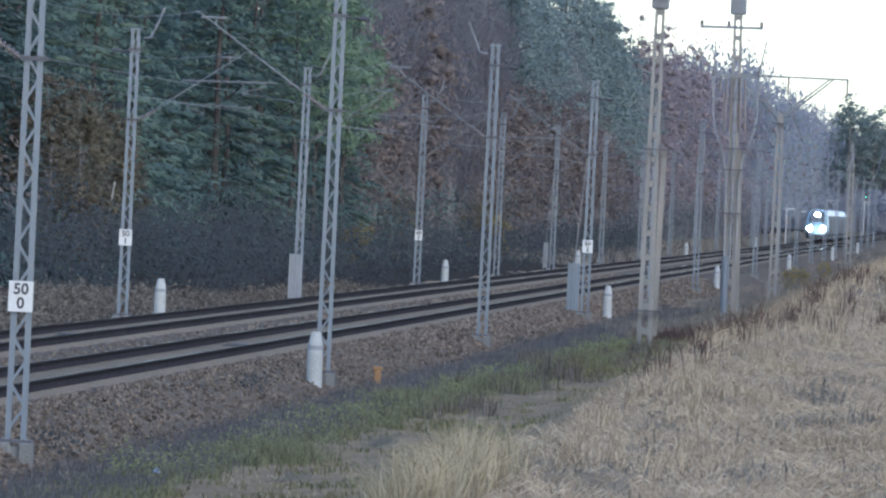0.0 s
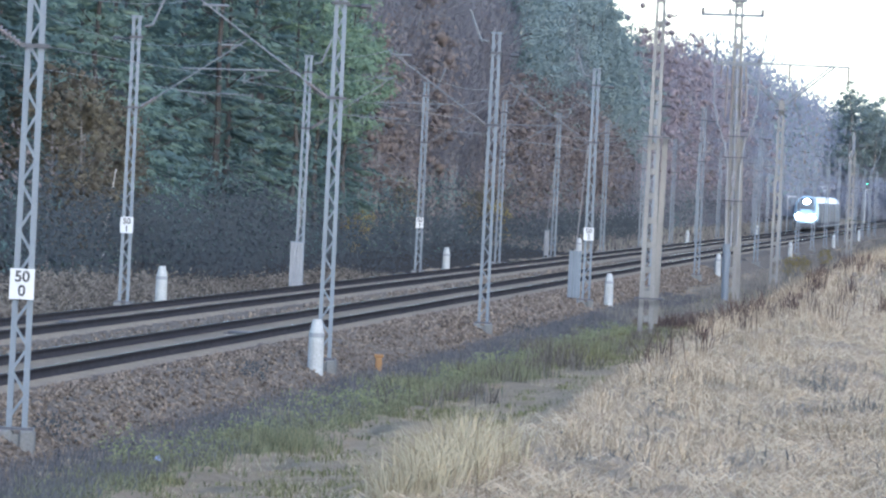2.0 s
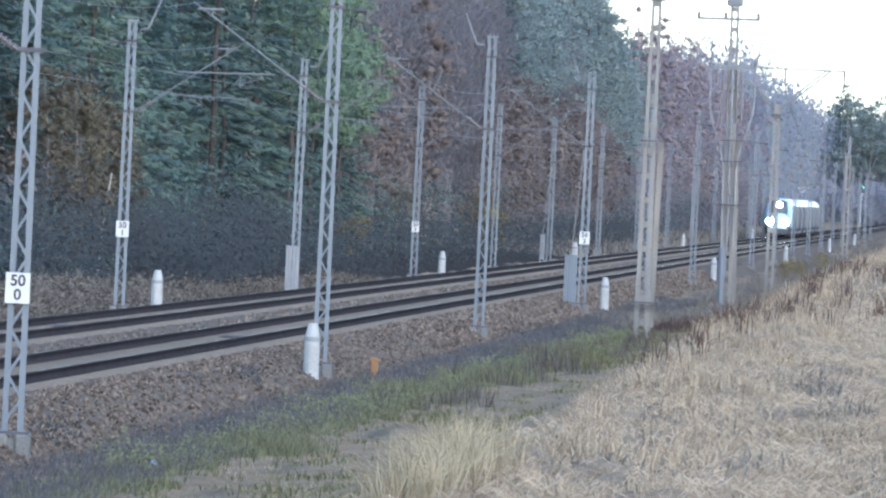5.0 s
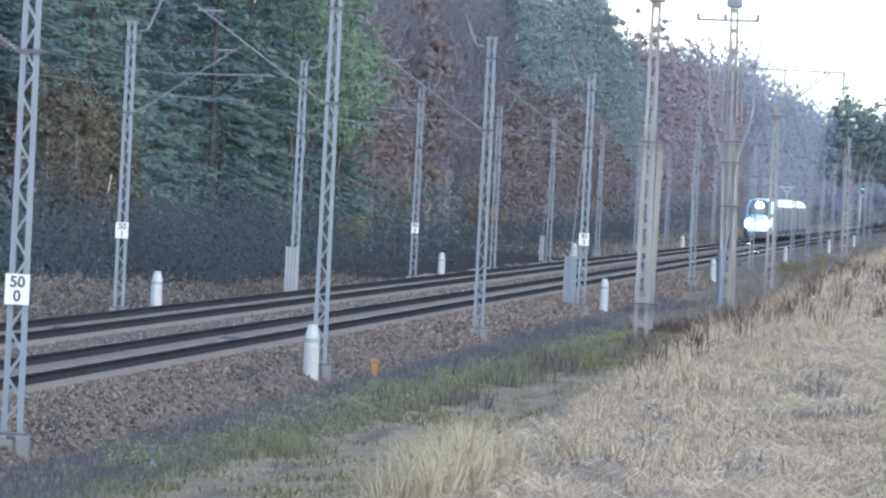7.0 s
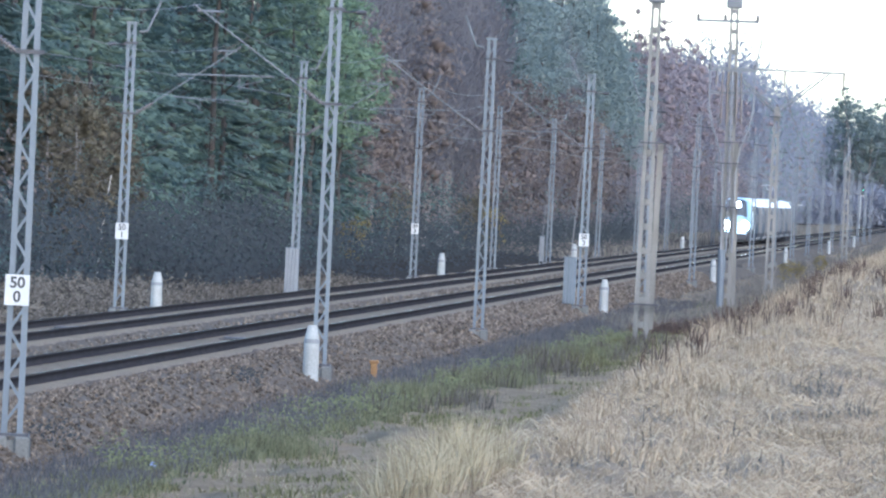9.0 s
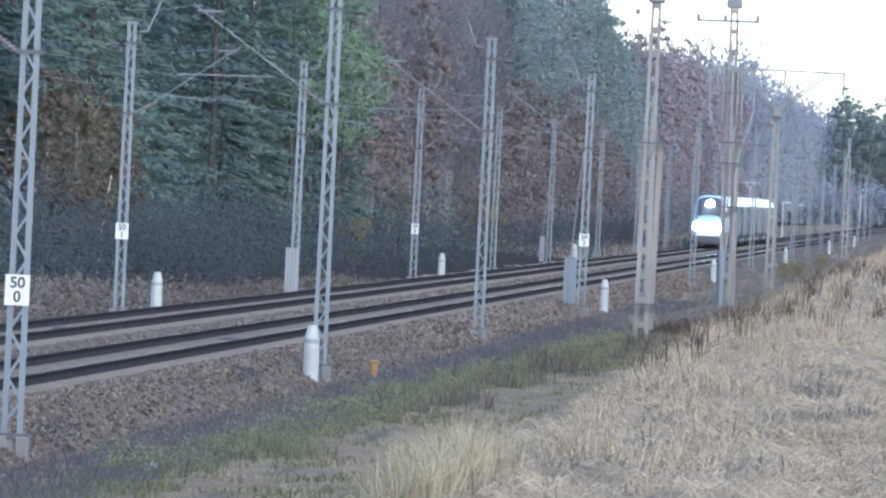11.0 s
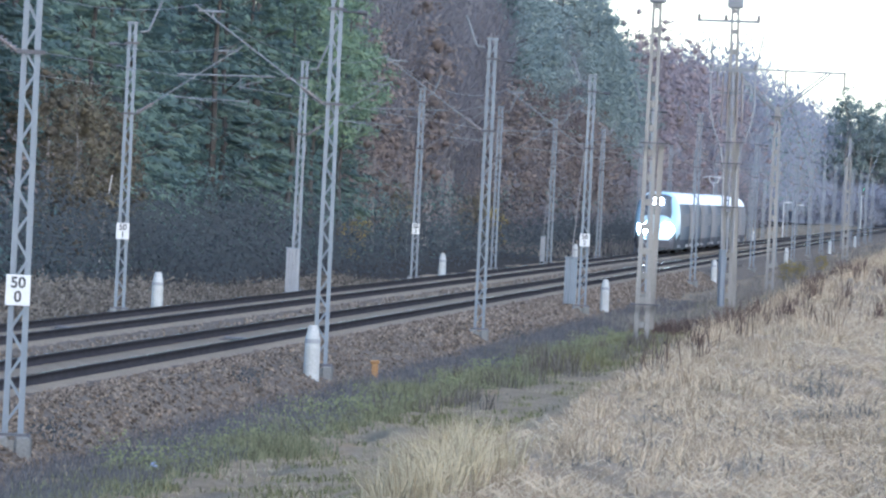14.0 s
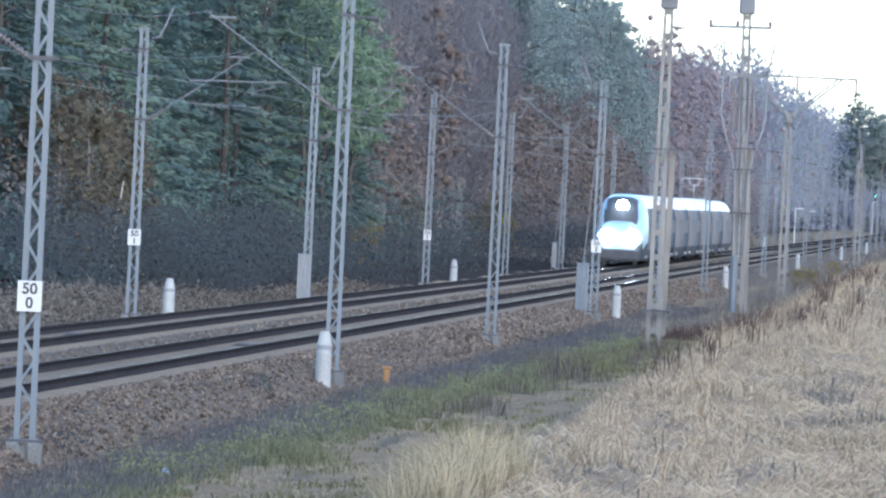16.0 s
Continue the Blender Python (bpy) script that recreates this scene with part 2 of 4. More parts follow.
def build_ground():
    xs = np.unique(np.concatenate([PX, np.arange(-36, -4.5, 0.4), np.arange(-4.5, 0.4, 0.11), np.arange(-120, -36, 8), np.arange(4, 60, 8)]))
    ys = np.concatenate([np.arange(-800, 40, 60), np.arange(40, 48, 0.4), np.arange(48, 130, 0.28), np.arange(130, 320, 1.2), np.arange(320, 700, 4), np.arange(700, 2600, 40), np.arange(2600, 4600, 200)])
    gx, gy = np.meshgrid(xs, ys)
    gz = ground_z(gx) + np.where(np.abs(gx) < 40, 1, 0) * (0.05 * np.sin(gx * 2.1 + gy * 0.31) * np.sin(gy * 0.17 + gx) + 0.028 * rng.standard_normal(gx.shape) * np.clip((gx + 30) / 8, 0, 1))
    gz += mounds(gx, gy)
    n, m = gx.shape
    idx = np.arange(n * m).reshape(n, m)
    faces = np.stack([idx[:-1, :-1], idx[:-1, 1:], idx[1:, 1:], idx[1:, :-1]], -1).reshape(-1, 4)
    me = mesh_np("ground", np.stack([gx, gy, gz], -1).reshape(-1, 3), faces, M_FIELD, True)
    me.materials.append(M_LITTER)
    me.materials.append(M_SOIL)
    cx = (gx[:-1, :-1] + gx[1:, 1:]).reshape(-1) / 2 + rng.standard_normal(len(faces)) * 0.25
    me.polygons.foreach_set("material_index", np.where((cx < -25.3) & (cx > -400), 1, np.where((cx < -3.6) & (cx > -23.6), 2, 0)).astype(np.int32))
    tagged(new("ground", me), "bare earth and dry meadow ground beside the railway", "ground", kind="structure")


build_ground()

# ------------------------------------------------------------ track bed, sleepers, rails
Y0, Y1 = 90.0, 2300.0
TRACKS = {"near": -16.1, "far": -20.1}


def build_trackbed():
    prof = [(-23.5, -0.95), (-22.5, -0.30), (-22.2, -0.24), (-19.0, -0.21), (-18.1, -0.30), (-17.2, -0.21), (-14.2, -0.22), (-13.9, -0.28), (-12.5, -1.0)]
    px, pz = np.array([p[0] for p in prof]), np.array([p[1] for p in prof])
    xs = np.unique(np.concatenate([px, np.arange(-23.4, -12.5, 0.25)]))
    ys = np.concatenate([np.arange(Y0, 330, 0.5), np.arange(330, 700, 3), np.arange(700, Y1 + 1, 25)])
    gx, gy = np.meshgrid(xs, ys)
    gz = np.interp(gx, px, pz) + 0.015 * rng.standard_normal(gx.shape)
    n, m = gx.shape
    idx = np.arange(n * m).reshape(n, m)
    faces = np.stack([idx[:-1, :-1], idx[:-1, 1:], idx[1:, 1:], idx[1:, :-1]], -1).reshape(-1, 4)
    me = mesh_np("track_ballast", np.stack([gx, gy, gz], -1).reshape(-1, 3), faces, M_BALLAST)
    tagged(new("track_ballast", me), "brown-grey crushed stone ballast bed under both tracks", "ballast", kind="structure")


build_trackbed()


def boxes_np(centres, size, top=None):
    """Many equal boxes as one vertex and face array; top narrows the upper face."""
    c = np.asarray(centres, dtype=float)
    base = np.array([(x, y, z) for z in (-1, 1) for y in (-1, 1) for x in (-1, 1)], dtype=float) / 2
    base = base * np.asarray(size)
    if top:
        base[4:, :2] *= top
    fs = np.array([(0, 2, 3, 1), (4, 5, 7, 6), (0, 1, 5, 4), (2, 6, 7, 3), (0, 4, 6, 2), (1, 3, 7, 5)])
    v = (c[:, None, :] + base[None]).reshape(-1, 3)
    f = (np.arange(len(c))[:, None, None] * 8 + fs[None]).reshape(-1, 4)
    return v, f


for cx in TRACKS.values():
    ys = np.arange(Y0, 900, 0.6)
    v, f = boxes_np([(cx, y, -0.25) for y in ys], (2.6, 0.26, 0.16), 0.9)
    tagged(new("sleepers", mesh_np("sleepers", v, f, M_SLEEPER)), "row of grey concrete sleepers bedded in ballast", "sleepers", kind="stuff")


def build_rail(x):
    prof = [(-0.075, -0.172), (-0.075, -0.16), (-0.012, -0.14), (-0.012, -0.045), (-0.036, -0.035), (-0.036, -0.006), (-0.018, 0.0),
            (0.018, 0.0), (0.036, -0.006), (0.036, -0.035), (0.012, -0.045), (0.012, -0.14), (0.075, -0.16), (0.075, -0.172)]
    ys = np.concatenate([np.arange(Y0, 700, 15), np.arange(700, Y1 + 1, 100)])
    v = np.array([(x + px, y, pz) for y in ys for px, pz in prof])
    k = len(prof)
    heads, webs = [], []
    for j in range(len(ys) - 1):
        for i in range(k):
            (heads if i == 6 else webs).append((j * k + i, j * k + (i + 1) % k, (j + 1) * k + (i + 1) % k, (j + 1) * k + i))
    r = thing("rail", (0, 0, 0), "long steel rail with polished head and dark rusty web", "rail", "rails of the two tracks")
    part("rail_head", mesh_np("rail_head", v, heads, M_RAILTOP), None, r, "polished running surface")
    part("rail_web", mesh_np("rail_web", v, webs, M_RAILSIDE), None, r, "dark rusty web and foot")


for cx in TRACKS.values():
    for s in (-1, 1):
        build_rail(cx + s * 0.7525)

# ------------------------------------------------------------ overhead line masts
NEAR_X, FAR_X = -13.3, -22.7
NEAR_Y = [140.6, 206.6, 272.7, 343.6, 406, 477, 535, 602, 668, 735, 802, 868, 935, 1002, 1068, 1135, 1202, 1268]
FAR_Y = [200, 268.4, 337.3, 409, 476.3, 538.2, 607.5, 676, 742, 807, 873, 939, 1006, 1072, 1139, 1206, 1272]


def channel_mast(height, w0, w1, side):
    """Two tapering channels laced by a zigzag of flats; side: +1 has its cantilever towards +X."""
    mast = thing("catenary_mast", (0, 0, 0), "tall galvanised steel lattice catenary mast on a concrete foot", "mast", "catenary masts along the railway")
    bm = bmesh.new()
    box(bm, (-0.26, -0.2, -0.8), (-0.05, 0.2, -0.02), 0.03)
    box(bm, (0.05, -0.2, -0.8), (0.26, 0.2, -0.02), 0.03)
    box(bm, (-0.2, -0.14, -0.8), (0.2, 0.14, -0.08))
    part("concrete_foot", bm, M_CONC, mast, "weathered split concrete foot")
    bm = bmesh.new()
    box(bm, (-0.24, -0.14, -0.02), (0.24, 0.14, 0.02))
    part("base_plate", bm, M_DARKSTEEL, mast)
    for s in (-1, 1):
        bm = bmesh.new()
        a, b = Vector((s * (w0 / 2 - 0.035), 0, 0.02)), Vector((s * (w1 / 2 - 0.035), 0, height))
        bar(bm, a, b, 0.14, 0.012)
        bmesh.ops.transform(bm, matrix=Matrix.Identity(4), verts=bm.verts)
        for e in (-1, 1):
            bar(bm, a + Vector((-s * 0.0, e * 0.07, 0)), b + Vector((0, e * 0.07, 0)), 0.012, 0.075)
        part("channel", bm, M_STEEL, mast)
    bm = bmesh.new()
    n = int(height / 0.33)
    for i in range(n):
        z0, z1 = 0.15 + i * (height - 0.3) / n, 0.15 + (i + 1) * (height - 0.3) / n
        wa, wb = [(w0 + (w1 - w0) * z / height) / 2 - 0.035 for z in (z0, z1)]
        s = 1 if i % 2 else -1
        for e in (-0.078, 0.078):
            bar(bm, (s * wa, e, z0), (-s * wb, e, z1), 0.006, 0.03)
    part("lacing", bm, M_STEEL, mast, "zigzag steel lacing")["kind"] = "stuff"
    bm = bmesh.new()
    box(bm, (-w1 / 2 - 0.04, -0.1, height - 0.04), (w1 / 2 + 0.04, 0.1, height + 0.02))
    part("cap_plate", bm, M_STEEL, mast)
    zc = 5.35 * height / 7.85
    for z in (zc, height - 0.55):
        bm = bmesh.new()
        wz = w0 + (w1 - w0) * z / height
        for e in (-0.1, 0.1):
            box(bm, (-wz / 2 - 0.07, e - 0.02, z - 0.03), (wz / 2 + 0.07, e + 0.02, z + 0.03))
        part("collar", bm, M_DARKSTEEL, mast)
    # cantilever
    s = side
    x0 = w1 / 2 + 0.08
    bm = bmesh.new()
    bar(bm, (s * x0, 0, zc), (s * (x0 + 0.45), 0, zc + 0.31), 0.05, None, 8)
    for k in range(6):
        u = 0.1 + 0.14 * k
        bar(bm, (s * (x0 + 0.45 * u), 0, zc + 0.31 * u), (s * (x0 + 0.45 * u + 0.028), 0, zc + 0.31 * u + 0.019), 0.13, 0.09, 8)
    part("insulator", bm, M_INSUL, mast, "ribbed brown insulator")
    bm = bmesh.new()
    tube(bm, [(s * (x0 + 0.4), 0, zc + 0.28), (s * (x0 + 2.75), 0, zc + 1.92)], 0.018)
    part("cantilever_strut", bm, M_TUBE, mast)
    bm = bmesh.new()
    tube(bm, [(s * (x0 + 2.1), 0, zc + 1.78), (s * (x0 + 2.65), 0, zc + 1.78)], 0.025)
    tube(bm, [(s * (x0 + 2.35), 0, zc + 1.78), (s * (x0 + 2.35), 0, zc + 1.64)], 0.02)
    part("messenger_support", bm, M_TUBE, mast)
    bm = bmesh.new()
    tube(bm, [(s * (x0 + 1.0), 0, zc + 0.5), (s * (x0 + 3.0), 0, zc + 0.46)], 0.017)
    part("registration_arm", bm, M_TUBE, mast)
    bm = bmesh.new()
    tube(bm, [(s * (x0 + 1.25), 0, zc + 0.49), (s * (x0 + 1.3), 0, zc + 0.38), (s * (x0 + 1.62), 0, zc + 0.31), (s * (x0 + 1.72), 0, zc + 0.2), (s * (x0 + 1.72), 0, zc + 0.49)], 0.012)
    part("steady_arm", bm, M_TUBE, mast)
    # feeder bracket at the top
    bm = bmesh.new()
    tube(bm, [(s * 0.2, 0, height - 0.25), (s * 0.42, 0, height - 0.22), (s * 0.75, 0, height + 0.6)], 0.03)
    part("feeder_bracket", bm, M_TUBE, mast)
    bm = bmesh.new()
    tube(bm, [(-s * w1 / 2, 0.0, height - 0.6), (-s * 0.62, 0, height - 0.6)], 0.02)
    bar(bm, (-s * 0.42, 0, height - 0.6), (-s * 0.62, 0, height - 0.6), 0.1, None, 8)
    part("line_bracket", bm, M_DARKSTEEL, mast)
    return mast


NEAR_Z, FAR_Z = -0.36, -0.22
near_proto = channel_mast(7.85, 0.29, 0.235, -1)
far_proto = channel_mast(7.62, 0.285, 0.23, 1)
near_proto.location, far_proto.location = (NEAR_X, NEAR_Y[0], NEAR_Z), (FAR_X, FAR_Y[0], FAR_Z)
masts = {("n", 0): near_proto, ("f", 0): far_proto}
for i, y in enumerate(NEAR_Y[1:], 1):
    masts["n", i] = copy_thing(near_proto, pose(NEAR_X, y, NEAR_Z))
for i, y in enumerate(FAR_Y[1:], 1):
    masts["f", i] = copy_thing(far_proto, pose(FAR_X, y, FAR_Z))


def wire(name, x, z, ys, sag, r, label):
    """A wire along the track between supports; sag below the supports in metres."""
    pts = []
    for a, b in zip(ys, ys[1:]):
        n = 8 if sag else 1
        for k in range(n):
            u = k / n
            pts.append((x, a + (b - a) * u, z - 4 * sag * u * (1 - u)))
    pts.append((x, ys[-1], z))
    return tagged(part(name, wire_bm(pts, r), M_WIRE), label, "wire", "overhead wires")


for cx, ys in ((TRACKS["near"], [75] + NEAR_Y), (TRACKS["far"], [131] + FAR_Y)):
    wire("contact_wire", cx, 5.36, [ys[0], ys[-1]], 0, 0.006, "straight copper contact wire over the track")
    wire("messenger_wire", cx, 6.9, ys, 0.6, 0.006, "sagging messenger wire above the contact wire")


def hectometre_board(mast, upper, lower, w, h, z, dx=0.0):
    """White board with two rows of figures on the side of a mast that faces the field."""
    b = thing("distance_board", (mast.location.x + dx, mast.location.y - 0.13, mast.location.z + z), "white enamel distance board with black figures on a mast", "sign", "distance boards")
    bm = bmesh.new()
    box(bm, (-w / 2, -0.008, -h / 2), (w / 2, 0.008, h / 2), 0.003)
    part("plate", bm, M_SIGN, b)
    text("upper_figures", upper, h * 0.5, M_BLACK, b, (0, -0.011, h * 0.23))
    text("lower_figure", lower, h * 0.5, M_BLACK, b, (0, -0.011, -h * 0.23))
    bm = bmesh.new()
    for e in (-0.12, 0.12):
        box(bm, (-0.12, 0.006, e - 0.02), (0.12, 0.06, e + 0.02))
    part("clamp", bm, M_DARKSTEEL, b)
    return b


hectometre_board(masts["n", 0], "50", "0", 0.345, 0.43, 2.02, -0.01)
hectometre_board(masts["n", 3], "50", "2", 0.345, 0.43, 2.23)
hectometre_board(masts["f", 1], "50", "1", 0.345, 0.43, 2.05)
hectometre_board(masts["f", 3], "50", "3", 0.30, 0.42, 1.93)

# ------------------------------------------------------------ tension weights beside anchor masts


def tension_weight(x, y, z0, w, h, lift, label, mat_body):
    t = thing("tension_weight", (x, y, z0), label, "tension weight", "wire tension weights")
    n = 4
    for i in range(n):
        bm = bmesh.new()
        box(bm, (-w / 2 + i * w / n + 0.004, -0.14, lift), (-w / 2 + (i + 1) * w / n - 0.004, 0.14, lift + h), 0.012)
        part("weight", bm, mat_body, t)
    bm = bmesh.new()
    for e in (-1, 1):
        bar(bm, (e * w * 0.35, 0, -0.2), (e * w * 0.35, 0, lift), 0.05)
    part("guide_rod", bm, M_STEEL, t)
    bm = bmesh.new()
    box(bm, (-w / 2 - 0.02, -0.15, lift + h), (w / 2 + 0.02, 0.15, lift + h + 0.04))
    part("top_plate", bm, M_STEEL, t)
    bm = bmesh.new()
    bar(bm, (0, 0, lift + h), (0.25, 0, lift + h + 3.6), 0.03)
    part("tension_cable", bm, M_WIRE, t)
    return t


tension_weight(-22.6, 334.5, -0.4, 0.44, 1.45, 0.1, "pale grey concrete tension weights hanging beside a mast", M_BAND)
tension_weight(-13.64, 341.5, -0.75, 0.42, 1.55, 0.45, "blue-grey boxed tension weights beside a mast", M_STEEL)
tension_weight(-22.95, 535.5, -0.3, 0.25, 1.3, 0.1, "pale grey concrete tension weights hanging beside a mast", M_BAND)

# ------------------------------------------------------------ white marker posts


def marker_post():
    p = thing("marker_post", (0, 0, 0), "white painted concrete marker post with a grey band", "marker post", "white marker posts")
    bm = bmesh.new()
    turned(bm, [(0.165, -0.15), (0.16, 0.1), (0.155, 0.73)], 14)
    part("shaft", bm, M_WHITE, p)
    bm = bmesh.new()
    turned(bm, [(0.158, 0.73), (0.158, 0.82)], 14)
    part("band", bm, M_BAND, p, "grey band")
    bm = bmesh.new()
    turned(bm, [(0.152, 0.82), (0.10, 1.06), (0.085, 1.10)], 14)
    part("tapered_top", bm, M_WHITE, p)
    return p


post0 = marker_post()
post0.location = (-13.3, 204, -0.62)
for x, y, z in [(-13.05, 358, -0.65), (-13.2, 512, -0.63), (-13.1, 700, -0.62), (-13.1, 905, -0.62), (-13.1, 1090, -0.6),
                (-22.4, 277, -0.4), (-22.3, 423, -0.42), (-22.3, 563, -0.42), (-22.3, 770, -0.42), (-22.3, 1010, -0.4)]:
    copy_thing(post0, pose(x, y, z, 0, 0, (y * 37) % 90))

# ------------------------------------------------------------ concrete power poles on the slope


def shaft_bm(height, w0, w1, depth, pitch, z0=-0.4):
    """Cast concrete shaft with a ladder of openings."""
    bm = bmesh.new()
    lw = 0.30
    for s in (-1, 1):
        a, b = w0 * (0.5 - lw / 2), w1 * (0.5 - lw / 2)
        vs = box(bm, (-0.5, -depth / 2, z0), (0.5, depth / 2, height))
        for v in vs:
            u = (v.co.z - z0) / (height - z0)
            v.co.x = s * (a + (b - a) * u) + v.co.x * lw * (w0 + (w1 - w0) * u)
    n = int((height - z0) / pitch)
    for i in range(n + 1):
        z = z0 + 0.1 + i * (height - z0 - 0.2) / n
        w = (w0 + (w1 - w0) * (z - z0) / (height - z0)) * 0.42
        box(bm, (-w / 2, -depth * 0.4, z - 0.1), (w / 2, depth * 0.4, z + 0.1), 0.02)
    return bm


def strap_bm(x0, x1, z, d, t=0.045):
    """A flat steel clamp round the shafts."""
    bm = bmesh.new()
    o = [(x0, -d), (x1, -d), (x1, d), (x0, d)]
    for a, b in zip(o, o[1:] + o[:1]):
        bar(bm, (*a, z), (*b, z), 0.15, t)
    return bm


def knob_bm(x, z, r=0.07):
    bm = bmesh.new()
    turned(bm, [(r * 0.5, 0), (r, 0.04), (r, 0.09), (r * 0.75, 0.11), (r, 0.14), (r * 0.9, 0.2), (r * 0.3, 0.24)], 10)
    bmesh.ops.translate(bm, vec=(x, 0, z), verts=bm.verts)
    return bm


def pole_thing(y, label):
    return thing("power_pole", (-9.9, y, -0.85), label, "utility pole", "concrete power poles")


def build_poles():
    # first pole, with a shorter prop behind it
    p = pole_thing(303, "weathered concrete power pole with openings and a prop pole")
    part("shaft", shaft_bm(11.6, 0.47, 0.26, 0.2, 0.72), M_POLE, p)
    bm = bmesh.new()
    for v in box(bm, (0.17, 0.16, 0.3), (0.34, 0.34, 5.92)):
        v.co.x += 0.012 * v.co.z
    part("prop", bm, M_POLE, p, "plain concrete prop")
    for z, a, b in ((1.05, -0.3, 0.42), (5.9, -0.22, 0.46), (10.45, -0.22, 0.3)):
        part("steel_strap", strap_bm(a, b, z, 0.22 if z > 8 else 0.4), M_DARKSTEEL, p)
    bm = bmesh.new()
    box(bm, (-0.25, -0.16, 10.1), (0.27, 0.16, 10.55), 0.05)
    part("head_bracket", bm, M_TUBE, p)
    # second pole, with cables and cross arms
    p = pole_thing(404, "concrete power pole carrying cables and steel cross arms")
    p.rotation_euler = (0, radians(-0.8), 0)
    part("shaft", shaft_bm(12.8, 0.46, 0.34, 0.2, 0.8), M_POLE, p)
    bm = bmesh.new()
    for v in box(bm, (0.16, 0.18, -0.3), (0.42, 0.4, 6.65)):
        v.co.x -= 0.012 * v.co.z
    part("prop", bm, M_POLE, p, "plain concrete prop")
    zs = 0.85
    for z in (5.79, 4.95, 3.21):
        part("steel_strap", strap_bm(-0.34, 0.46, z + zs, 0.42), M_DARKSTEEL, p)
    for z, x0, x1, r in ((10.64, -1.5, 1.0, 0.055), (8.67, -0.95, 0.95, 0.045), (7.77, -0.9, 0.75, 0.045)):
        bm = bmesh.new()
        bar(bm, (x0, -0.12, z + zs), (x1, -0.12, z + zs), 2 * r)
        arm = part("cross_arm", bm, M_TUBE, p)
        for x in ((x0 + 0.06, -0.36, x1 - 0.06) if z > 10 else (x0 + 0.06, x1 - 0.06) if z > 8 else ()):
            part("insulator", knob_bm(x, z + zs + 0.03, 0.075), M_INSUL, arm, "small brown insulator")
    for x, lean in ((-0.89, 0.03), (0.89, 0.28)):
        bm = bmesh.new()
        tube(bm, [(x, -0.12, 8.7 + zs), (x + lean, -0.12, 10.1 + zs)], 0.032)
        part("jumper_rod", bm, M_WIRE, p)
        pts = [(x, -0.14, 8.6 + zs), (x * 1.0, -0.2, 7.2 + zs), (x * 0.82, -0.25, 6.4 + zs), (x * 0.45, -0.27, 5.5 + zs), (x * 0.3, -0.27, 4.6 + zs), (x * 0.25, -0.27, 1.4 + zs)]
        bm = bmesh.new()
        tube(bm, pts, 0.035)
        part("cable", bm, M_BAND, p, "pale grey insulated cable")
    bm = bmesh.new()
    tube(bm, [(0.0, -0.27, 8.6 + zs), (0.0, -0.27, 1.4 + zs)], 0.035)
    part("cable", bm, M_BAND, p, "pale grey insulated cable")
    for x in (-0.42, -0.2, 0.2, 0.4):
        bm = bmesh.new()
        bar(bm, (x * 0.9, -0.18, 8.6 + zs), (x, -0.18, 6.5 + zs), 0.07, None, 8)
        part("surge_arrester", bm, M_INSUL, p, "dark ribbed rod")
    bm = bmesh.new()
    bar(bm, (-0.18, -0.3, -0.5), (-0.18, -0.3, 1.5 + zs), 0.28, None, 12)
    part("cable_guard", bm, M_STEEL, p, "blue-grey steel cable guard")
    bm = bmesh.new()
    box(bm, (-0.32, -0.16, 12.0), (0.32, 0.16, 13.0), 0.06)
    part("head_bracket", bm, M_TUBE, p)
    # third pole, with a wide cross arm on two raking struts
    p = pole_thing(489, "concrete power pole with a wide arm on raking struts")
    part("shaft", shaft_bm(8.5, 0.44, 0.3, 0.2, 0.75), M_POLE, p)
    bm = bmesh.new()
    bar(bm, (0, 0, 8.3), (0, 0, 9.0), 0.26, 0.2)
    part("head_bracket", bm, M_POLE, p)
    part("steel_strap", strap_bm(-0.24, 0.24, 8.5, 0.16), M_DARKSTEEL, p)
    bm = bmesh.new()
    bar(bm, (-3.2, 0, 10.75), (3.2, 0, 10.75), 0.09)
    part("cross_arm", bm, M_TUBE, p)
    for s in (-1, 1):
        for k in (0, 0.2):
            bm = bmesh.new()
            bar(bm, (s * 0.1, -0.1 + k, 8.9 - k), (s * (2.3 + k), -0.05, 10.75), 0.08)
            part("raking_strut", bm, M_TUBE, p)
    for x in (-3.0, 0.3, 3.15):
        bm = bmesh.new()
        bar(bm, (x, 0, 10.72), (x, 0, 9.9), 0.11, 0.08, 8)
        part("insulator", bm, M_INSUL, p, "hanging brown insulator")
    # fourth, farther pole
    p = pole_thing(765, "distant concrete power pole with a steel cross arm")
    part("shaft", shaft_bm(8.2, 0.5, 0.34, 0.2, 0.8), M_POLE, p)
    bm = bmesh.new()
    bar(bm, (-1.2, 0, 8.6), (1.2, 0, 8.6), 0.06)
    bar(bm, (0, 0, 8.0), (0, 0, 9.6), 0.2)
    part("cross_arm", bm, M_TUBE, p)


build_poles()
for x0, z0, x1, z1 in ((-9.6, 9.0, -9.6, 8.4), (-6.75, 9.0, -7.6, 8.4)):
    pts = [(x0 + (x1 - x0) * u, 489 + (765 - 489) * u, z0 + (z1 - z0) * u - 4 * 3.2 * u * (1 - u)) for u in np.linspace(0, 1, 13)]
    tagged(part("power_wire", wire_bm(pts, 0.02), M_WIRE), "dark sagging power line wire between concrete poles", "wire", "power line wires")


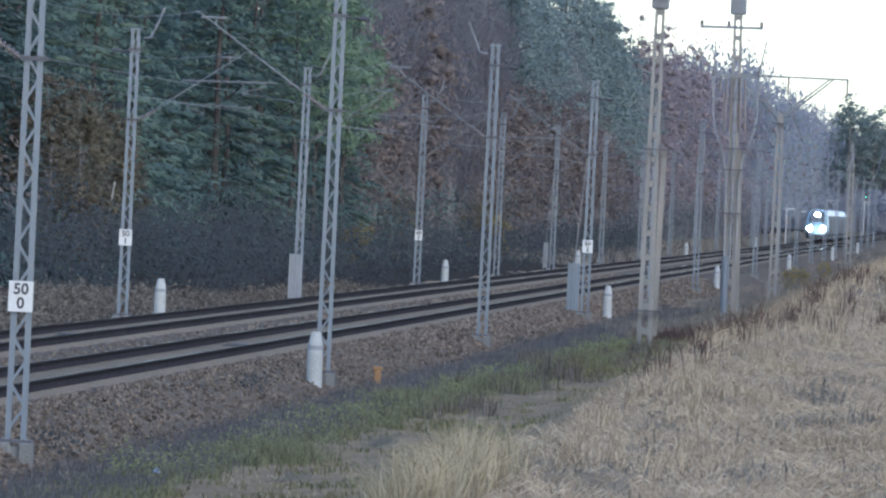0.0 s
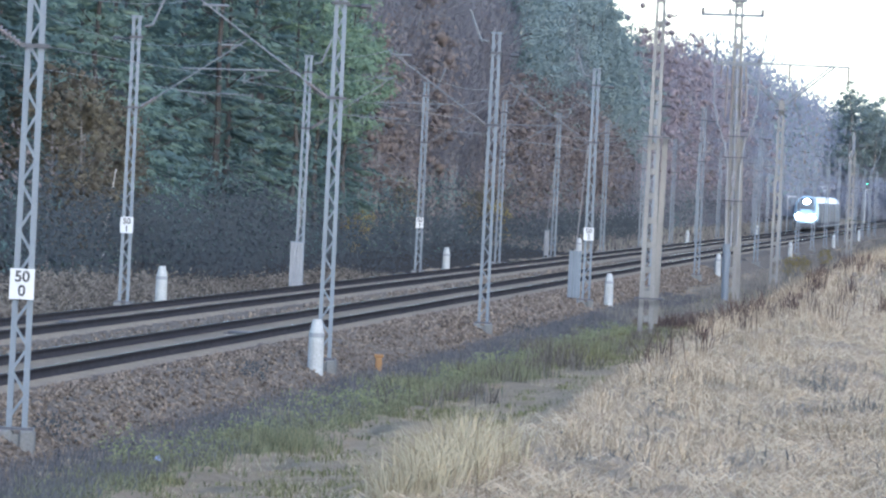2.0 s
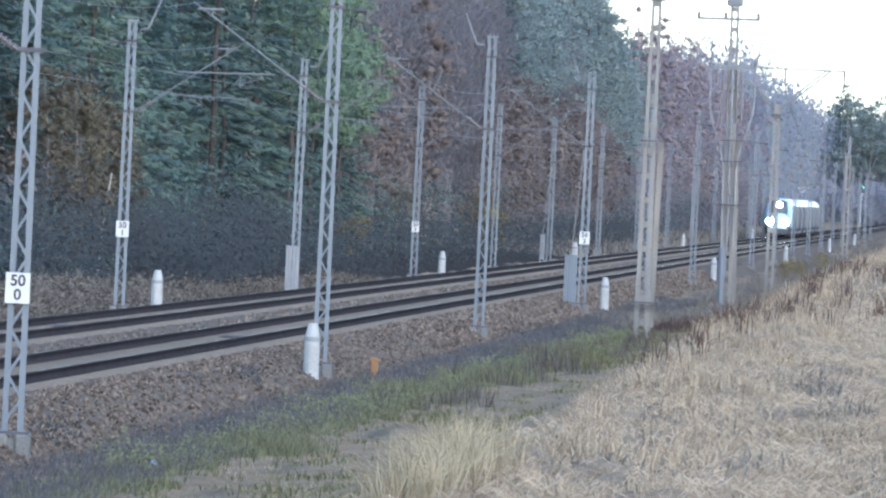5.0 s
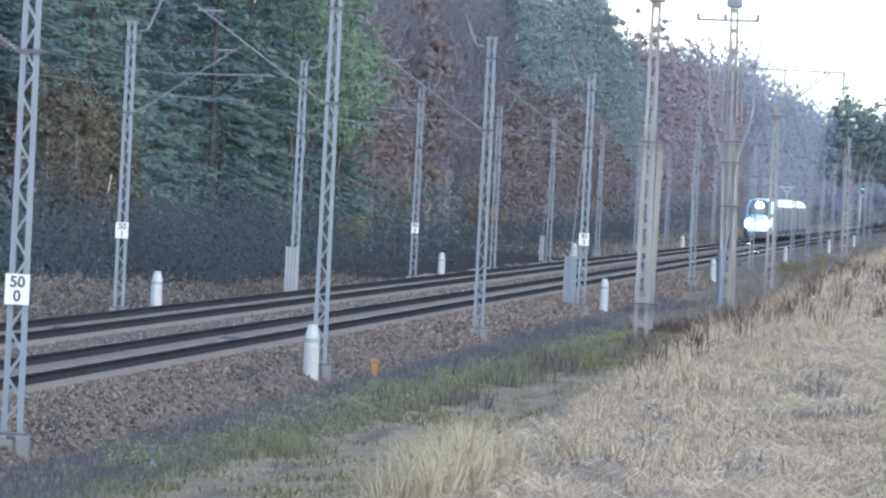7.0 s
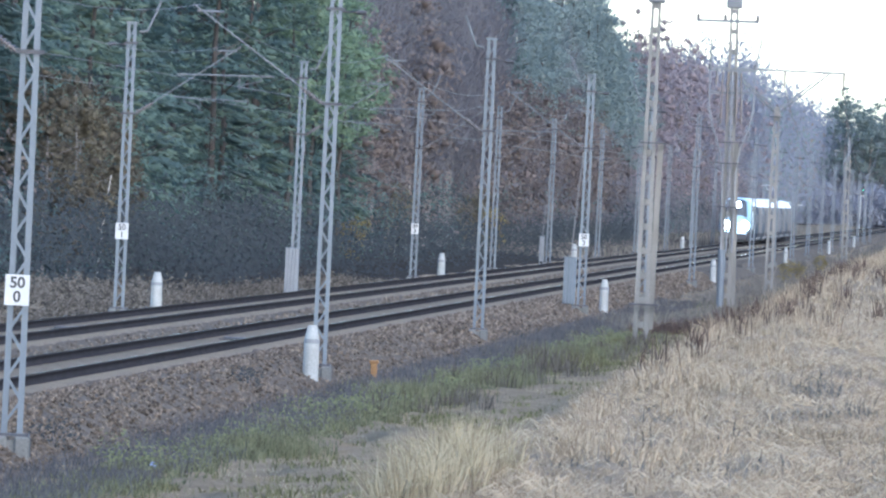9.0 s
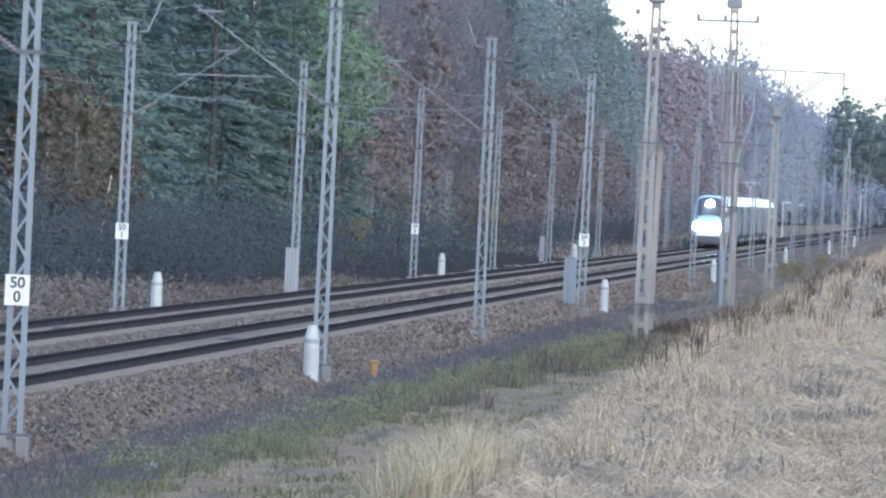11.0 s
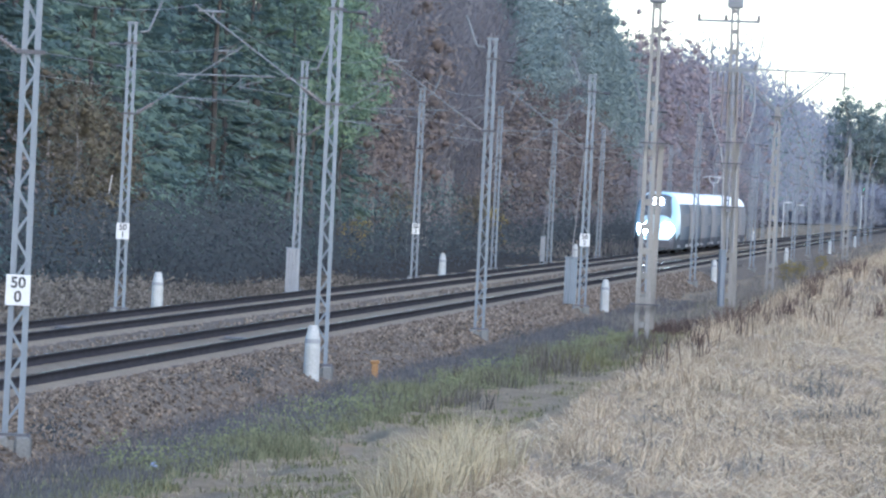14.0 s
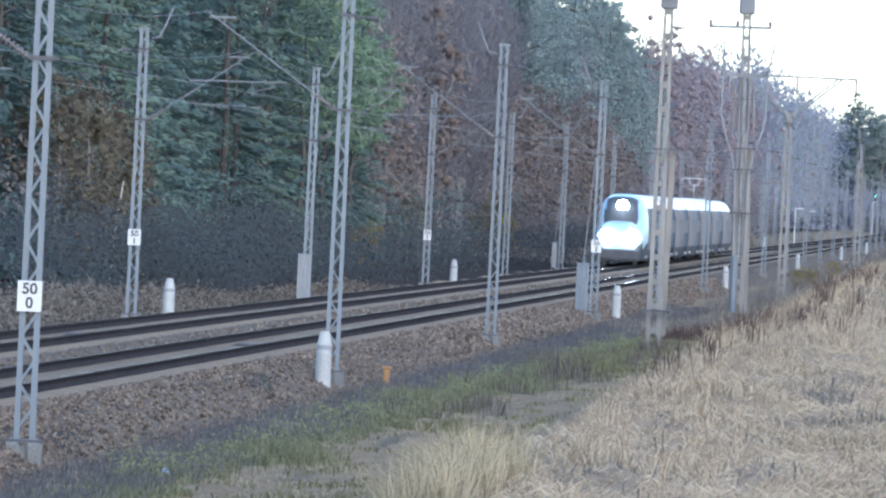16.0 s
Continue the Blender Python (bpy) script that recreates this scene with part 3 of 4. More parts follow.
def signal_post(x, y, h, lit):
    t = thing("signal_post", (x, y, -0.4), "white railway signal post with a small bracket head", "railway signal", "railway signals")
    bm = bmesh.new()
    bar(bm, (0, 0, -0.2), (0, 0, h), 0.13, None, 10)
    part("post", bm, M_SIGN, t)
    bm = bmesh.new()
    box(bm, (0.0, -0.08, h - 0.07), (0.95, 0.08, h + 0.07), 0.02)
    part("bracket", bm, M_SIGN, t)
    bm = bmesh.new()
    box(bm, (0.72, -0.12, h - 0.7), (0.98, 0.1, h - 0.1), 0.03)
    part("signal_head", bm, M_STEEL, t, "grey signal head")
    if lit:
        bm = bmesh.new()
        bmesh.ops.create_uvsphere(bm, u_segments=12, v_segments=8, radius=0.07, matrix=pose(0.3, -0.2, h + 1.1))
        part("signal_light", bm, M_GREENLAMP, t, "glowing green light")
        bm = bmesh.new()
        box(bm, (0.0, -0.1, h + 0.1), (0.6, 0.15, h + 1.7), 0.03)
        part("signal_screen", bm, M_DARKSTEEL, t, "dark signal screen")
    return t


signal_post(-22.4, 1167, 4.2, False)
signal_post(-23.2, 1290, 4.0, False)
signal_post(-22.4, 1940, 6.5, True)

# ------------------------------------------------------------ train


def section(w, h0, h1, n=20, flat=1.0):
    """Outline of a car body: upright sides and a rounded roof, from the right skirt over to the left."""
    pts = []
    for i in range(n + 1):
        a = math.pi * i / n
        c, s = math.cos(a), math.sin(a)
        x = w / 2 * math.copysign(abs(c) ** 0.62, c)
        z = (h1 - 1.3) * abs(s) ** 0.62 * flat + 1.3
        pts.append((x, z))
    return [(w / 2 * 0.9, h0), (w / 2 * 0.975, 0.9)] + pts + [(-w / 2 * 0.975, 0.9), (-w / 2 * 0.9, h0)]


def loft(bm, rings, closed_ends=True):
    vr = [[bm.verts.new(p) for p in r] for r in rings]
    faces = []
    for a, b in zip(vr, vr[1:]):
        for i in range(len(a) - 1):
            faces.append(bm.faces.new((a[i], a[i + 1], b[i + 1], b[i])))
    if closed_ends:
        bm.faces.new(vr[0])
        bm.faces.new(list(reversed(vr[-1])))
    return faces


CAR = 26.75
NCARS = 7


def build_train():
    tr = thing("train", (TRACKS["far"], 551, 0), "silver-grey electric express train with a light blue nose, headlights lit", "train")
    for c in range(NCARS):
        y0 = c * CAR
        bm = bmesh.new()
        rings, nose = [], c == 0
        if nose:
            for y, w, top in ((0.0, 0.62, 0.36), (0.15, 0.8, 0.46), (0.5, 0.9, 0.58), (1.2, 0.955, 0.74), (2.2, 0.985, 0.9), (3.4, 1.0, 0.975), (5.0, 1.0, 1.0)):
                rings.append([(x * w, y0 + y, 0.35 + (z - 0.35) * top if z > 0.35 else z) for x, z in section(2.84, 0.3, 3.9)])
            rings.append([(x, y0 + CAR - 0.25, z) for x, z in section(2.84, 0.3, 3.9)])
        else:
            tail = c == NCARS - 1
            rings = [[(x, y0 + 0.25, z) for x, z in section(2.84, 0.3, 3.9)], [(x, y0 + CAR - (4 if tail else 0.25), z) for x, z in section(2.84, 0.3, 3.9)]]
            if tail:
                rings.append([(x * 0.97, y0 + CAR - 1.5, 0.35 + (z - 0.35) * 0.85 if z > 0.35 else z) for x, z in section(2.84, 0.3, 3.9)])
                rings.append([(x * 0.7, y0 + CAR, 0.35 + (z - 0.35) * 0.45 if z > 0.35 else z) for x, z in section(2.84, 0.3, 3.9)])
        faces = loft(bm, rings)
        me = bpy.data.meshes.new("car_body")
        bmesh.ops.recalc_face_normals(bm, faces=bm.faces)
        for f in bm.faces:
            cz, cy = f.calc_center_median().z, f.calc_center_median().y
            f.smooth = True
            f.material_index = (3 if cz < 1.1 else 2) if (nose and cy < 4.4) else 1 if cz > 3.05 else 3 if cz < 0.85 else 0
        bm.to_mesh(me)
        bm.free()
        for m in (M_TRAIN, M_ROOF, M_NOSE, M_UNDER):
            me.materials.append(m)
        body = part("car_body", me, None, tr, "grey-sided car with a silver roof, sky sheen painted in")
        # window band, one pane after another on each side
        for s in (-1, 1):
            for k in range(9):
                ya = y0 + 5.6 + k * 2.35
                bm = bmesh.new()
                box(bm, (s * 1.415 - 0.02, ya, 1.75), (s * 1.415 + 0.012, ya + 1.9, 2.55), 0.01)
                part("window", bm, M_SIDEGLASS, body)
            bm = bmesh.new()
            yd = y0 + CAR - 2.6
            box(bm, (s * 1.42 - 0.02, yd, 0.75), (s * 1.42 + 0.016, yd + 0.95, 2.75), 0.01)
            part("door", bm, M_UNDER, body, "dark passenger door")
        for yb in (y0 + 4.6, y0 + CAR - 4.6):
            bg_ = bmesh.new()
            box(bg_, (-1.2, yb - 1.7, 0.42), (1.2, yb + 1.7, 0.75), 0.04)
            bogie = part("bogie", bg_, M_UNDER, tr, "dark bogie frame")
            for dy in (-1.35, 1.35):
                for s in (-0.7525, 0.7525):
                    wh = bmesh.new()
                    bmesh.ops.create_cone(wh, segments=20, radius1=0.45, radius2=0.43, depth=0.13, cap_ends=True, matrix=pose(s, yb + dy, 0.45, 0, 90, 0))
                    part("wheel", wh, M_DARKSTEEL, bogie)
                    ax = bmesh.new()
                    bmesh.ops.create_cone(ax, segments=12, radius1=0.1, radius2=0.08, depth=0.1, cap_ends=True, matrix=pose(s * 1.8, yb + dy, 0.5, 0, 90, 0))
                    part("axle_box", ax, M_BAND, bogie, "pale axle box cover")
        bm = bmesh.new()
        box(bm, (-1.3, y0 + 7.2, 0.28), (1.3, y0 + CAR - 7.2, 0.7), 0.03)
        part("underfloor_box", bm, M_UNDER, tr)
        if c:
            bm = bmesh.new()
            loft(bm, [[(x * 0.97, y0 + d, z - 0.05 if z > 1 else z + 0.2) for x, z in section(2.84, 0.4, 3.9)] for d in (-0.3, 0.3)])
            part("gangway_bellows", bm, M_UNDER, tr, "dark gangway bellows")
    return tr


train = build_train()


def train_front():
    # windscreen shell over the raked nose
    secs = ((0.5, 0.9, 0.58), (1.2, 0.955, 0.74), (2.2, 0.985, 0.9), (3.0, 0.995, 0.955))
    bm = bmesh.new()
    rings = []
    for y, w, top in secs:
        ring = []
        for x, z in section(2.84, 0.3, 3.9, 20)[4:-4]:
            zz = 0.35 + (z - 0.35) * top
            ring.append((x * w * 0.95, y - 0.03, zz + 0.02))
        rings.append(ring)
    loft(bm, rings, False)
    for f in bm.faces:
        f.smooth = True
    part("windscreen", bm, M_GLASS, train, "dark raked windscreen")
    # spheres bigger than the real lamps; the extra size stands for glare
    for x, y, z, r in ((-0.8, -0.06, 1.56, 0.36), (0.8, -0.06, 1.56, 0.36), (0.05, 1.42, 3.24, 0.33)):
        bm = bmesh.new()
        bmesh.ops.create_uvsphere(bm, u_segments=20, v_segments=12, radius=r, matrix=pose(x, y, z) @ Matrix.Diagonal((1, 0.5, 1, 1)))
        part("headlight", bm, M_LAMP, train, "lit headlight, enlarged to take in its glare")
    bm = bmesh.new()
    box(bm, (-1.14, -0.07, 0.22), (1.14, 0.9, 0.98), 0.16)
    part("front_skirt", bm, M_UNDER, train, "dark snowplough skirt")
    bm = bmesh.new()
    yb = 134.5
    box(bm, (-0.8, yb - 0.7, 3.88), (0.8, yb + 0.7, 3.96), 0.02)
    tube(bm, [(0, yb + 0.6, 3.95), (0, yb - 1.2, 4.45), (0, yb + 0.1, 4.85)], 0.03)
    tube(bm, [(-0.42, yb + 0.2, 5.3), (-0.24, yb + 0.1, 4.86), (0.24, yb + 0.1, 4.86), (0.42, yb + 0.2, 5.3)], 0.03)
    tube(bm, [(-0.85, yb + 0.2, 5.2), (-0.6, yb + 0.2, 5.31), (0.6, yb + 0.2, 5.31), (0.85, yb + 0.2, 5.2)], 0.03)
    part("pantograph", bm, M_SIGN, train, "raised pantograph")


train_front()

# ------------------------------------------------------------ vegetation


def quads_np(centres, size, normals=None, jitter=0.5, aspect=1.0, along=None):
    """Leaf quads at the centres. normals: the way each faces, with that much jitter; along: the way its long side runs."""
    n = len(centres)
    nn = rng.standard_normal((n, 3)) * (1 if normals is None else jitter) + (0 if normals is None else normals)
    nn /= np.linalg.norm(nn, axis=1, keepdims=True)
    a = np.cross(nn, rng.standard_normal((n, 3))) if along is None else along + rng.standard_normal((n, 3)) * 0.25
    a -= nn * np.sum(a * nn, axis=1, keepdims=True)
    a /= np.linalg.norm(a, axis=1, keepdims=True) + 1e-9
    b = np.cross(nn, a)
    s = np.broadcast_to(size, (n,))[:, None] * rng.uniform(0.65, 1.35, (n, 1))
    a, b = a * s, b * s * aspect
    v = np.stack([centres - a, centres - b * 0.9, centres + a, centres + b * 0.9], 1).reshape(-1, 3)
    return v, np.arange(n * 4).reshape(n, 4)


def trunk_bm(h, r, lean=0.0, limbs=10, crown0=0.3, spread=2.0):
    bm = bmesh.new()
    pts = [(lean * (z / h) ** 2 + 0.1 * math.sin(z), 0.08 * math.cos(z * 0.7), z) for z in np.linspace(-0.3, h, 7)]
    for i, (a, b) in enumerate(zip(pts, pts[1:])):
        bar(bm, a, b, 2 * r * (1 - i / 7), 2 * r * (1 - (i + 1) / 7), 7)
    for k in range(limbs):
        z = h * (crown0 + (0.95 - crown0) * k / limbs)
        an = k * 2.4
        ln = spread * (1 - 0.6 * k / limbs)
        p = Vector((lean * (z / h) ** 2, 0, z))
        q = p + Vector((math.cos(an) * ln, math.sin(an) * ln, ln * 0.45))
        bar(bm, p, q, r * 0.5, r * 0.15, 5)
    return bm


def icosahedron():
    bm = bmesh.new()
    bmesh.ops.create_icosphere(bm, subdivisions=1, radius=1)
    v = np.array([tuple(q.co) for q in bm.verts])
    f = np.array([[q.index for q in p.verts] for p in bm.faces])
    bm.free()
    return v, f


ICO_V, ICO_F = icosahedron()


def pads_np(c, d, r):
    """Uneven foliage pads at c, drawn out along d, with half sizes r (along, across, up)."""
    n = len(c)
    d = d / (np.linalg.norm(d, axis=1, keepdims=True) + 1e-9)
    s = np.cross(np.array([0, 0, 1.0]), d)
    s /= np.linalg.norm(s, axis=1, keepdims=True) + 1e-9
    u = np.cross(d, s)
    k = ICO_V[None] * r[:, None, :] * rng.uniform(0.6, 1.3, (n, 12, 1))
    v = c[:, None] + k[..., 0:1] * d[:, None] + k[..., 1:2] * s[:, None] + k[..., 2:3] * u[:, None]
    f = np.arange(n)[:, None, None] * 12 + ICO_F[None]
    return v.reshape(-1, 3), f.reshape(-1, 3)


def join_np(*pieces):
    """Vertex and face arrays of several pieces as one set of triangles."""
    vs, fs, k = [], [], 0
    for v, f in pieces:
        if f.shape[1] == 4:
            f = np.concatenate([f[:, [0, 1, 2]], f[:, [0, 2, 3]]])
        vs.append(v)
        fs.append(f + k)
        k += len(v)
    return np.concatenate(vs), np.concatenate(fs)


def crown_np(kind, h, n, spread, leaf):
    """A crown of n boughs: layered drooping boughs (conifer), flat high clumps (pine), rounded clumps (broad), fine rising twigs (bare)."""
    pos, nor, alo, pc, pd, pr = [], [], [], [], [], []
    if kind == "conifer":
        per = 26
        for i in range(n):
            u = (i + rng.random()) / n
            z = h * (0.03 + 0.95 * u ** 1.1)
            ln = (spread * (1 - u) ** 0.75 + 0.35) * rng.uniform(0.6, 1.12)
            an = rng.uniform(0, 2 * math.pi)
            d = np.array([math.cos(an), math.sin(an), -0.22 + 0.5 * u])
            side = np.array([-d[1], d[0], 0.0])
            t = rng.uniform(0.3, 1.08, per)
            w = rng.uniform(-1, 1, per) * 0.42 * ln * (1.2 - t)
            p = np.array([0, 0, z]) + d * (t * ln)[:, None] + side * w[:, None]
            p[:, 2] -= 0.1 * (t * ln) ** 1.4 * 0.5 + 0.2 * np.abs(w) - rng.uniform(-0.09, 0.12, per)
            pos.append(p)
            nor.append(np.tile(np.array([d[0] * 0.55, d[1] * 0.55, 0.8]), (per, 1)))
            alo.append(np.tile(d, (per, 1)) + side * (np.sign(w) * 0.7)[:, None] + rng.standard_normal((per, 3)) * 0.22)
            pc.append(np.array([0, 0, z - 0.22]) + d * ln * 0.52)
            pd.append(d - np.array([0, 0, 0.12]))
            pr.append((0.2 * ln, 0.08 * ln, 0.03 * ln + 0.04))
        lv = quads_np(np.concatenate(pos), leaf, np.concatenate(nor), 0.25, 0.36, np.concatenate(alo))
        return join_np(pads_np(np.array(pc), np.array(pd), np.array(pr)), lv)
    if kind == "bare":
        for i in range(n):
            d = rng.standard_normal(3)
            d /= np.linalg.norm(d)
            d *= rng.uniform(0.35, 1.0)
            c = np.array([d[0] * spread, d[1] * spread, h * (0.1 + 0.9 * (0.5 + 0.5 * d[2]))])
            pos.append(c + rng.standard_normal((40, 3)).clip(-1.7, 1.7) * np.array([0.55, 0.55, 0.6]))
            alo.append(np.tile(np.array([d[0] * 0.6, d[1] * 0.6, 0.8]), (40, 1)) + rng.standard_normal((40, 3)) * 0.35)
        pos, alo = np.concatenate(pos), np.concatenate(alo)
        return join_np(quads_np(pos, leaf, np.tile(np.array([0.5, -0.8, 0.3]), (len(pos), 1)), 0.35, 0.06, alo))
    lo = {"pine": 0.34, "broad": 0.06}[kind]
    per = 44 if kind == "broad" else 38
    flat = 0.42 if kind == "pine" else 0.75
    for i in range(n):
        d = rng.standard_normal(3)
        d /= np.linalg.norm(d)
        k = rng.uniform(0.55, 1.0)
        c = np.array([d[0] * spread * k, d[1] * spread * k, h * (lo + (1 - lo) * (0.5 + 0.48 * d[2] * k))])
        if kind == "pine":
            c[:2] *= 1.15 - 0.5 * max(0.0, d[2])
        g = spread * rng.uniform(0.16, 0.34)
        pc.append(c)
        pd.append(np.array([d[0], d[1], 0.15 * rng.standard_normal()]) + 0.01)
        pr.append((g * 0.36, g * 0.3, g * flat * 0.36))
        q = rng.standard_normal((per, 3))
        q /= np.linalg.norm(q, axis=1, keepdims=True)
        pos.append(c + q * np.array([g, g, g * flat]) * rng.uniform(0.3, 1.45, (per, 1)))
        nor.append(q * 0.6 + np.array([d[0] * 0.3, d[1] * 0.3, 0.4]))
    lv = quads_np(np.concatenate(pos), leaf, np.concatenate(nor), 0.45, 0.6 if kind == "broad" else 0.4)
    return join_np(pads_np(np.array(pc), np.array(pd), np.array(pr)), lv)


TREE_KINDS = {
    # kind of crown, height, boughs, spread, leaf, leaf material, bark, label
    "spruce": ("conifer", 19, 140, 3.2, 0.19, M_SPRUCE, M_BARK, "tall dark green spruce at the forest edge"),
    "bushy": ("conifer", 17, 135, 3.8, 0.195, M_PINE, M_BARK, "bushy green conifer at the forest edge"),
    "pine": ("pine", 20, 85, 3.0, 0.175, M_PINE, M_BARK, "tall pine with a high green crown"),
    "lightpine": ("pine", 16, 85, 2.6, 0.14, M_LIGHTPINE, M_BARK, "pine with a bright green crown before darker trees"),
    "tallpine": ("pine", 24, 78, 3.6, 0.205, M_FARPINE, M_BARK, "very tall pine, haze painted into its grey-green crown"),
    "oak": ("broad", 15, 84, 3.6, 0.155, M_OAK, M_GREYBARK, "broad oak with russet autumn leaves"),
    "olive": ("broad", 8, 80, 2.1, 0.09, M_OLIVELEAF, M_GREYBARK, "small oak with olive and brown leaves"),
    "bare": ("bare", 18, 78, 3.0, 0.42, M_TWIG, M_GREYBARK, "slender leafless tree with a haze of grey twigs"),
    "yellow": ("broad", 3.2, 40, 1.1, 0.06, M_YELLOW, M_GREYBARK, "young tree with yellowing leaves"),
    "beech": ("broad", 17.5, 105, 3.7, 0.13, M_ROSE, M_GREYBARK, "distant beech, pink light painted into its last brown leaves"),
    "farbare": ("bare", 17.5, 75, 3.5, 0.40, M_FARTWIG, M_GREYBARK, "distant leafless tree, haze painted into its grey twigs"),
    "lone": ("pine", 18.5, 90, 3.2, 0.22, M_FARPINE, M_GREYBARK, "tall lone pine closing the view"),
}


def tree_proto(kind, h, n, spread, leaf, lm, bark, label):
    t = thing("tree", (0, 0, 0), label, "tree", "trees along the forest edge")
    part("trunk", trunk_bm(h * 0.97, h * 0.010, 0.3, 12, 0.15 if kind == "conifer" else 0.35, spread * 0.8), bark, t)
    v, f = crown_np(kind, h, n, spread, leaf)
    part("crown", mesh_np("crown", v, f, lm, True), lm, t)
    return t


def build_forest():
    protos = {}
    r = random.Random(3)

    def put(kind, x, y, s):
        """One tree; the first two of a kind are built, the others copied from them."""
        m = pose(x, y, float(ground_z(x)) - 0.1, 0, 0, r.uniform(0, 360))
        made = protos.setdefault(kind, [])
        if len(made) < 2:
            made.append(tree_proto(*TREE_KINDS[kind]))
            made[-1].matrix_basis = m
            made[-1].scale = (s, s, s)
            return
        copy_thing(r.choice(made), m).scale = (s, s, s * r.uniform(0.94, 1.08))

    # stretches of the edge have their own mix of trees: start, end, spacing, size, kinds
    for y0, y1, step, size, kinds in ((346, 374, 4.2, 1.0, ("spruce", "oak", "spruce")),
                                      (374, 452, 4.6, 1.0, ("spruce", "bushy", "spruce")),
                                      (452, 560, 4.8, 1.0, ("bushy", "spruce", "pine", "bushy")),
                                      (560, 600, 4.6, 1.0, ("spruce", "oak", "bare")),
                                      (600, 740, 5.4, 1.12, ("bare", "oak", "bare", "spruce", "bare")),
                                      (740, 880, 7.0, 0.92, ("tallpine", "tallpine", "bare")),
                                      (880, 945, 6.0, 0.94, ("tallpine",)),
                                      (945, 1035, 7.0, 0.78, ("tallpine", "tallpine", "beech")),
                                      (1035, 1330, 9.5, 1.22, ("beech", "farbare", "beech", "oak")),
                                      (1330, 1530, 11.0, 1.22, ("farbare", "beech", "farbare"))):
        y = y0
        while y < y1:
            put(r.choice(kinds), -34.5 - r.uniform(0, 3.5), y, r.uniform(0.92, 1.08) * size)
            y += step * r.uniform(0.75, 1.25)
    # tall pines behind the oaks
    y = 700.0
    while y < 840:
        put("tallpine", -40.5 - r.uniform(0, 3), y * 1.1, 1.05 * r.uniform(0.93, 1.05))
        y += r.uniform(8, 12)
    # lower oaks before the tall pines
    y = 690.0
    while y < 900:
        put("oak", -33.0 - r.uniform(0, 1), y, r.uniform(0.6, 0.85))
        y += r.uniform(7, 12)
    for y in (497, 507, 520, 531):
        put("lightpine", -33.2 - r.uniform(0, 1), y, r.uniform(0.95, 1.1))
    # small oaks in front of the spruces
    for x, y, k in ((-32.3, 350, 1.0), (-32.0, 357, 0.9), (-32.6, 365, 1.0), (-32.4, 373, 0.8), (-32.2, 560, 0.55), (-32.0, 640, 0.5), (-32.0, 655, 0.6)):
        put("olive", x, y, k)
    for x, y, k in ((-31.0, 2335, 1.76), (-28.4, 2345, 1.64), (-25.2, 2340, 1.55), (-22.4, 2350, 1.66), (-19.6, 2345, 1.58), (-34.2, 2350, 1.56)):
        put("lone", x, y, k)
    for x, y, k in ((-30.4, 494, 0.8), (-30.6, 640, 1.0), (-10.3, 556, 0.45), (-9.9, 572, 0.42), (-10.0, 655, 0.45)):
        put("yellow", x, y, k)


build_forest()


def stuff(name, v, f, material, label, category):
    return tagged(new(name, mesh_np(name, v, f, material)), label, category, kind="stuff")


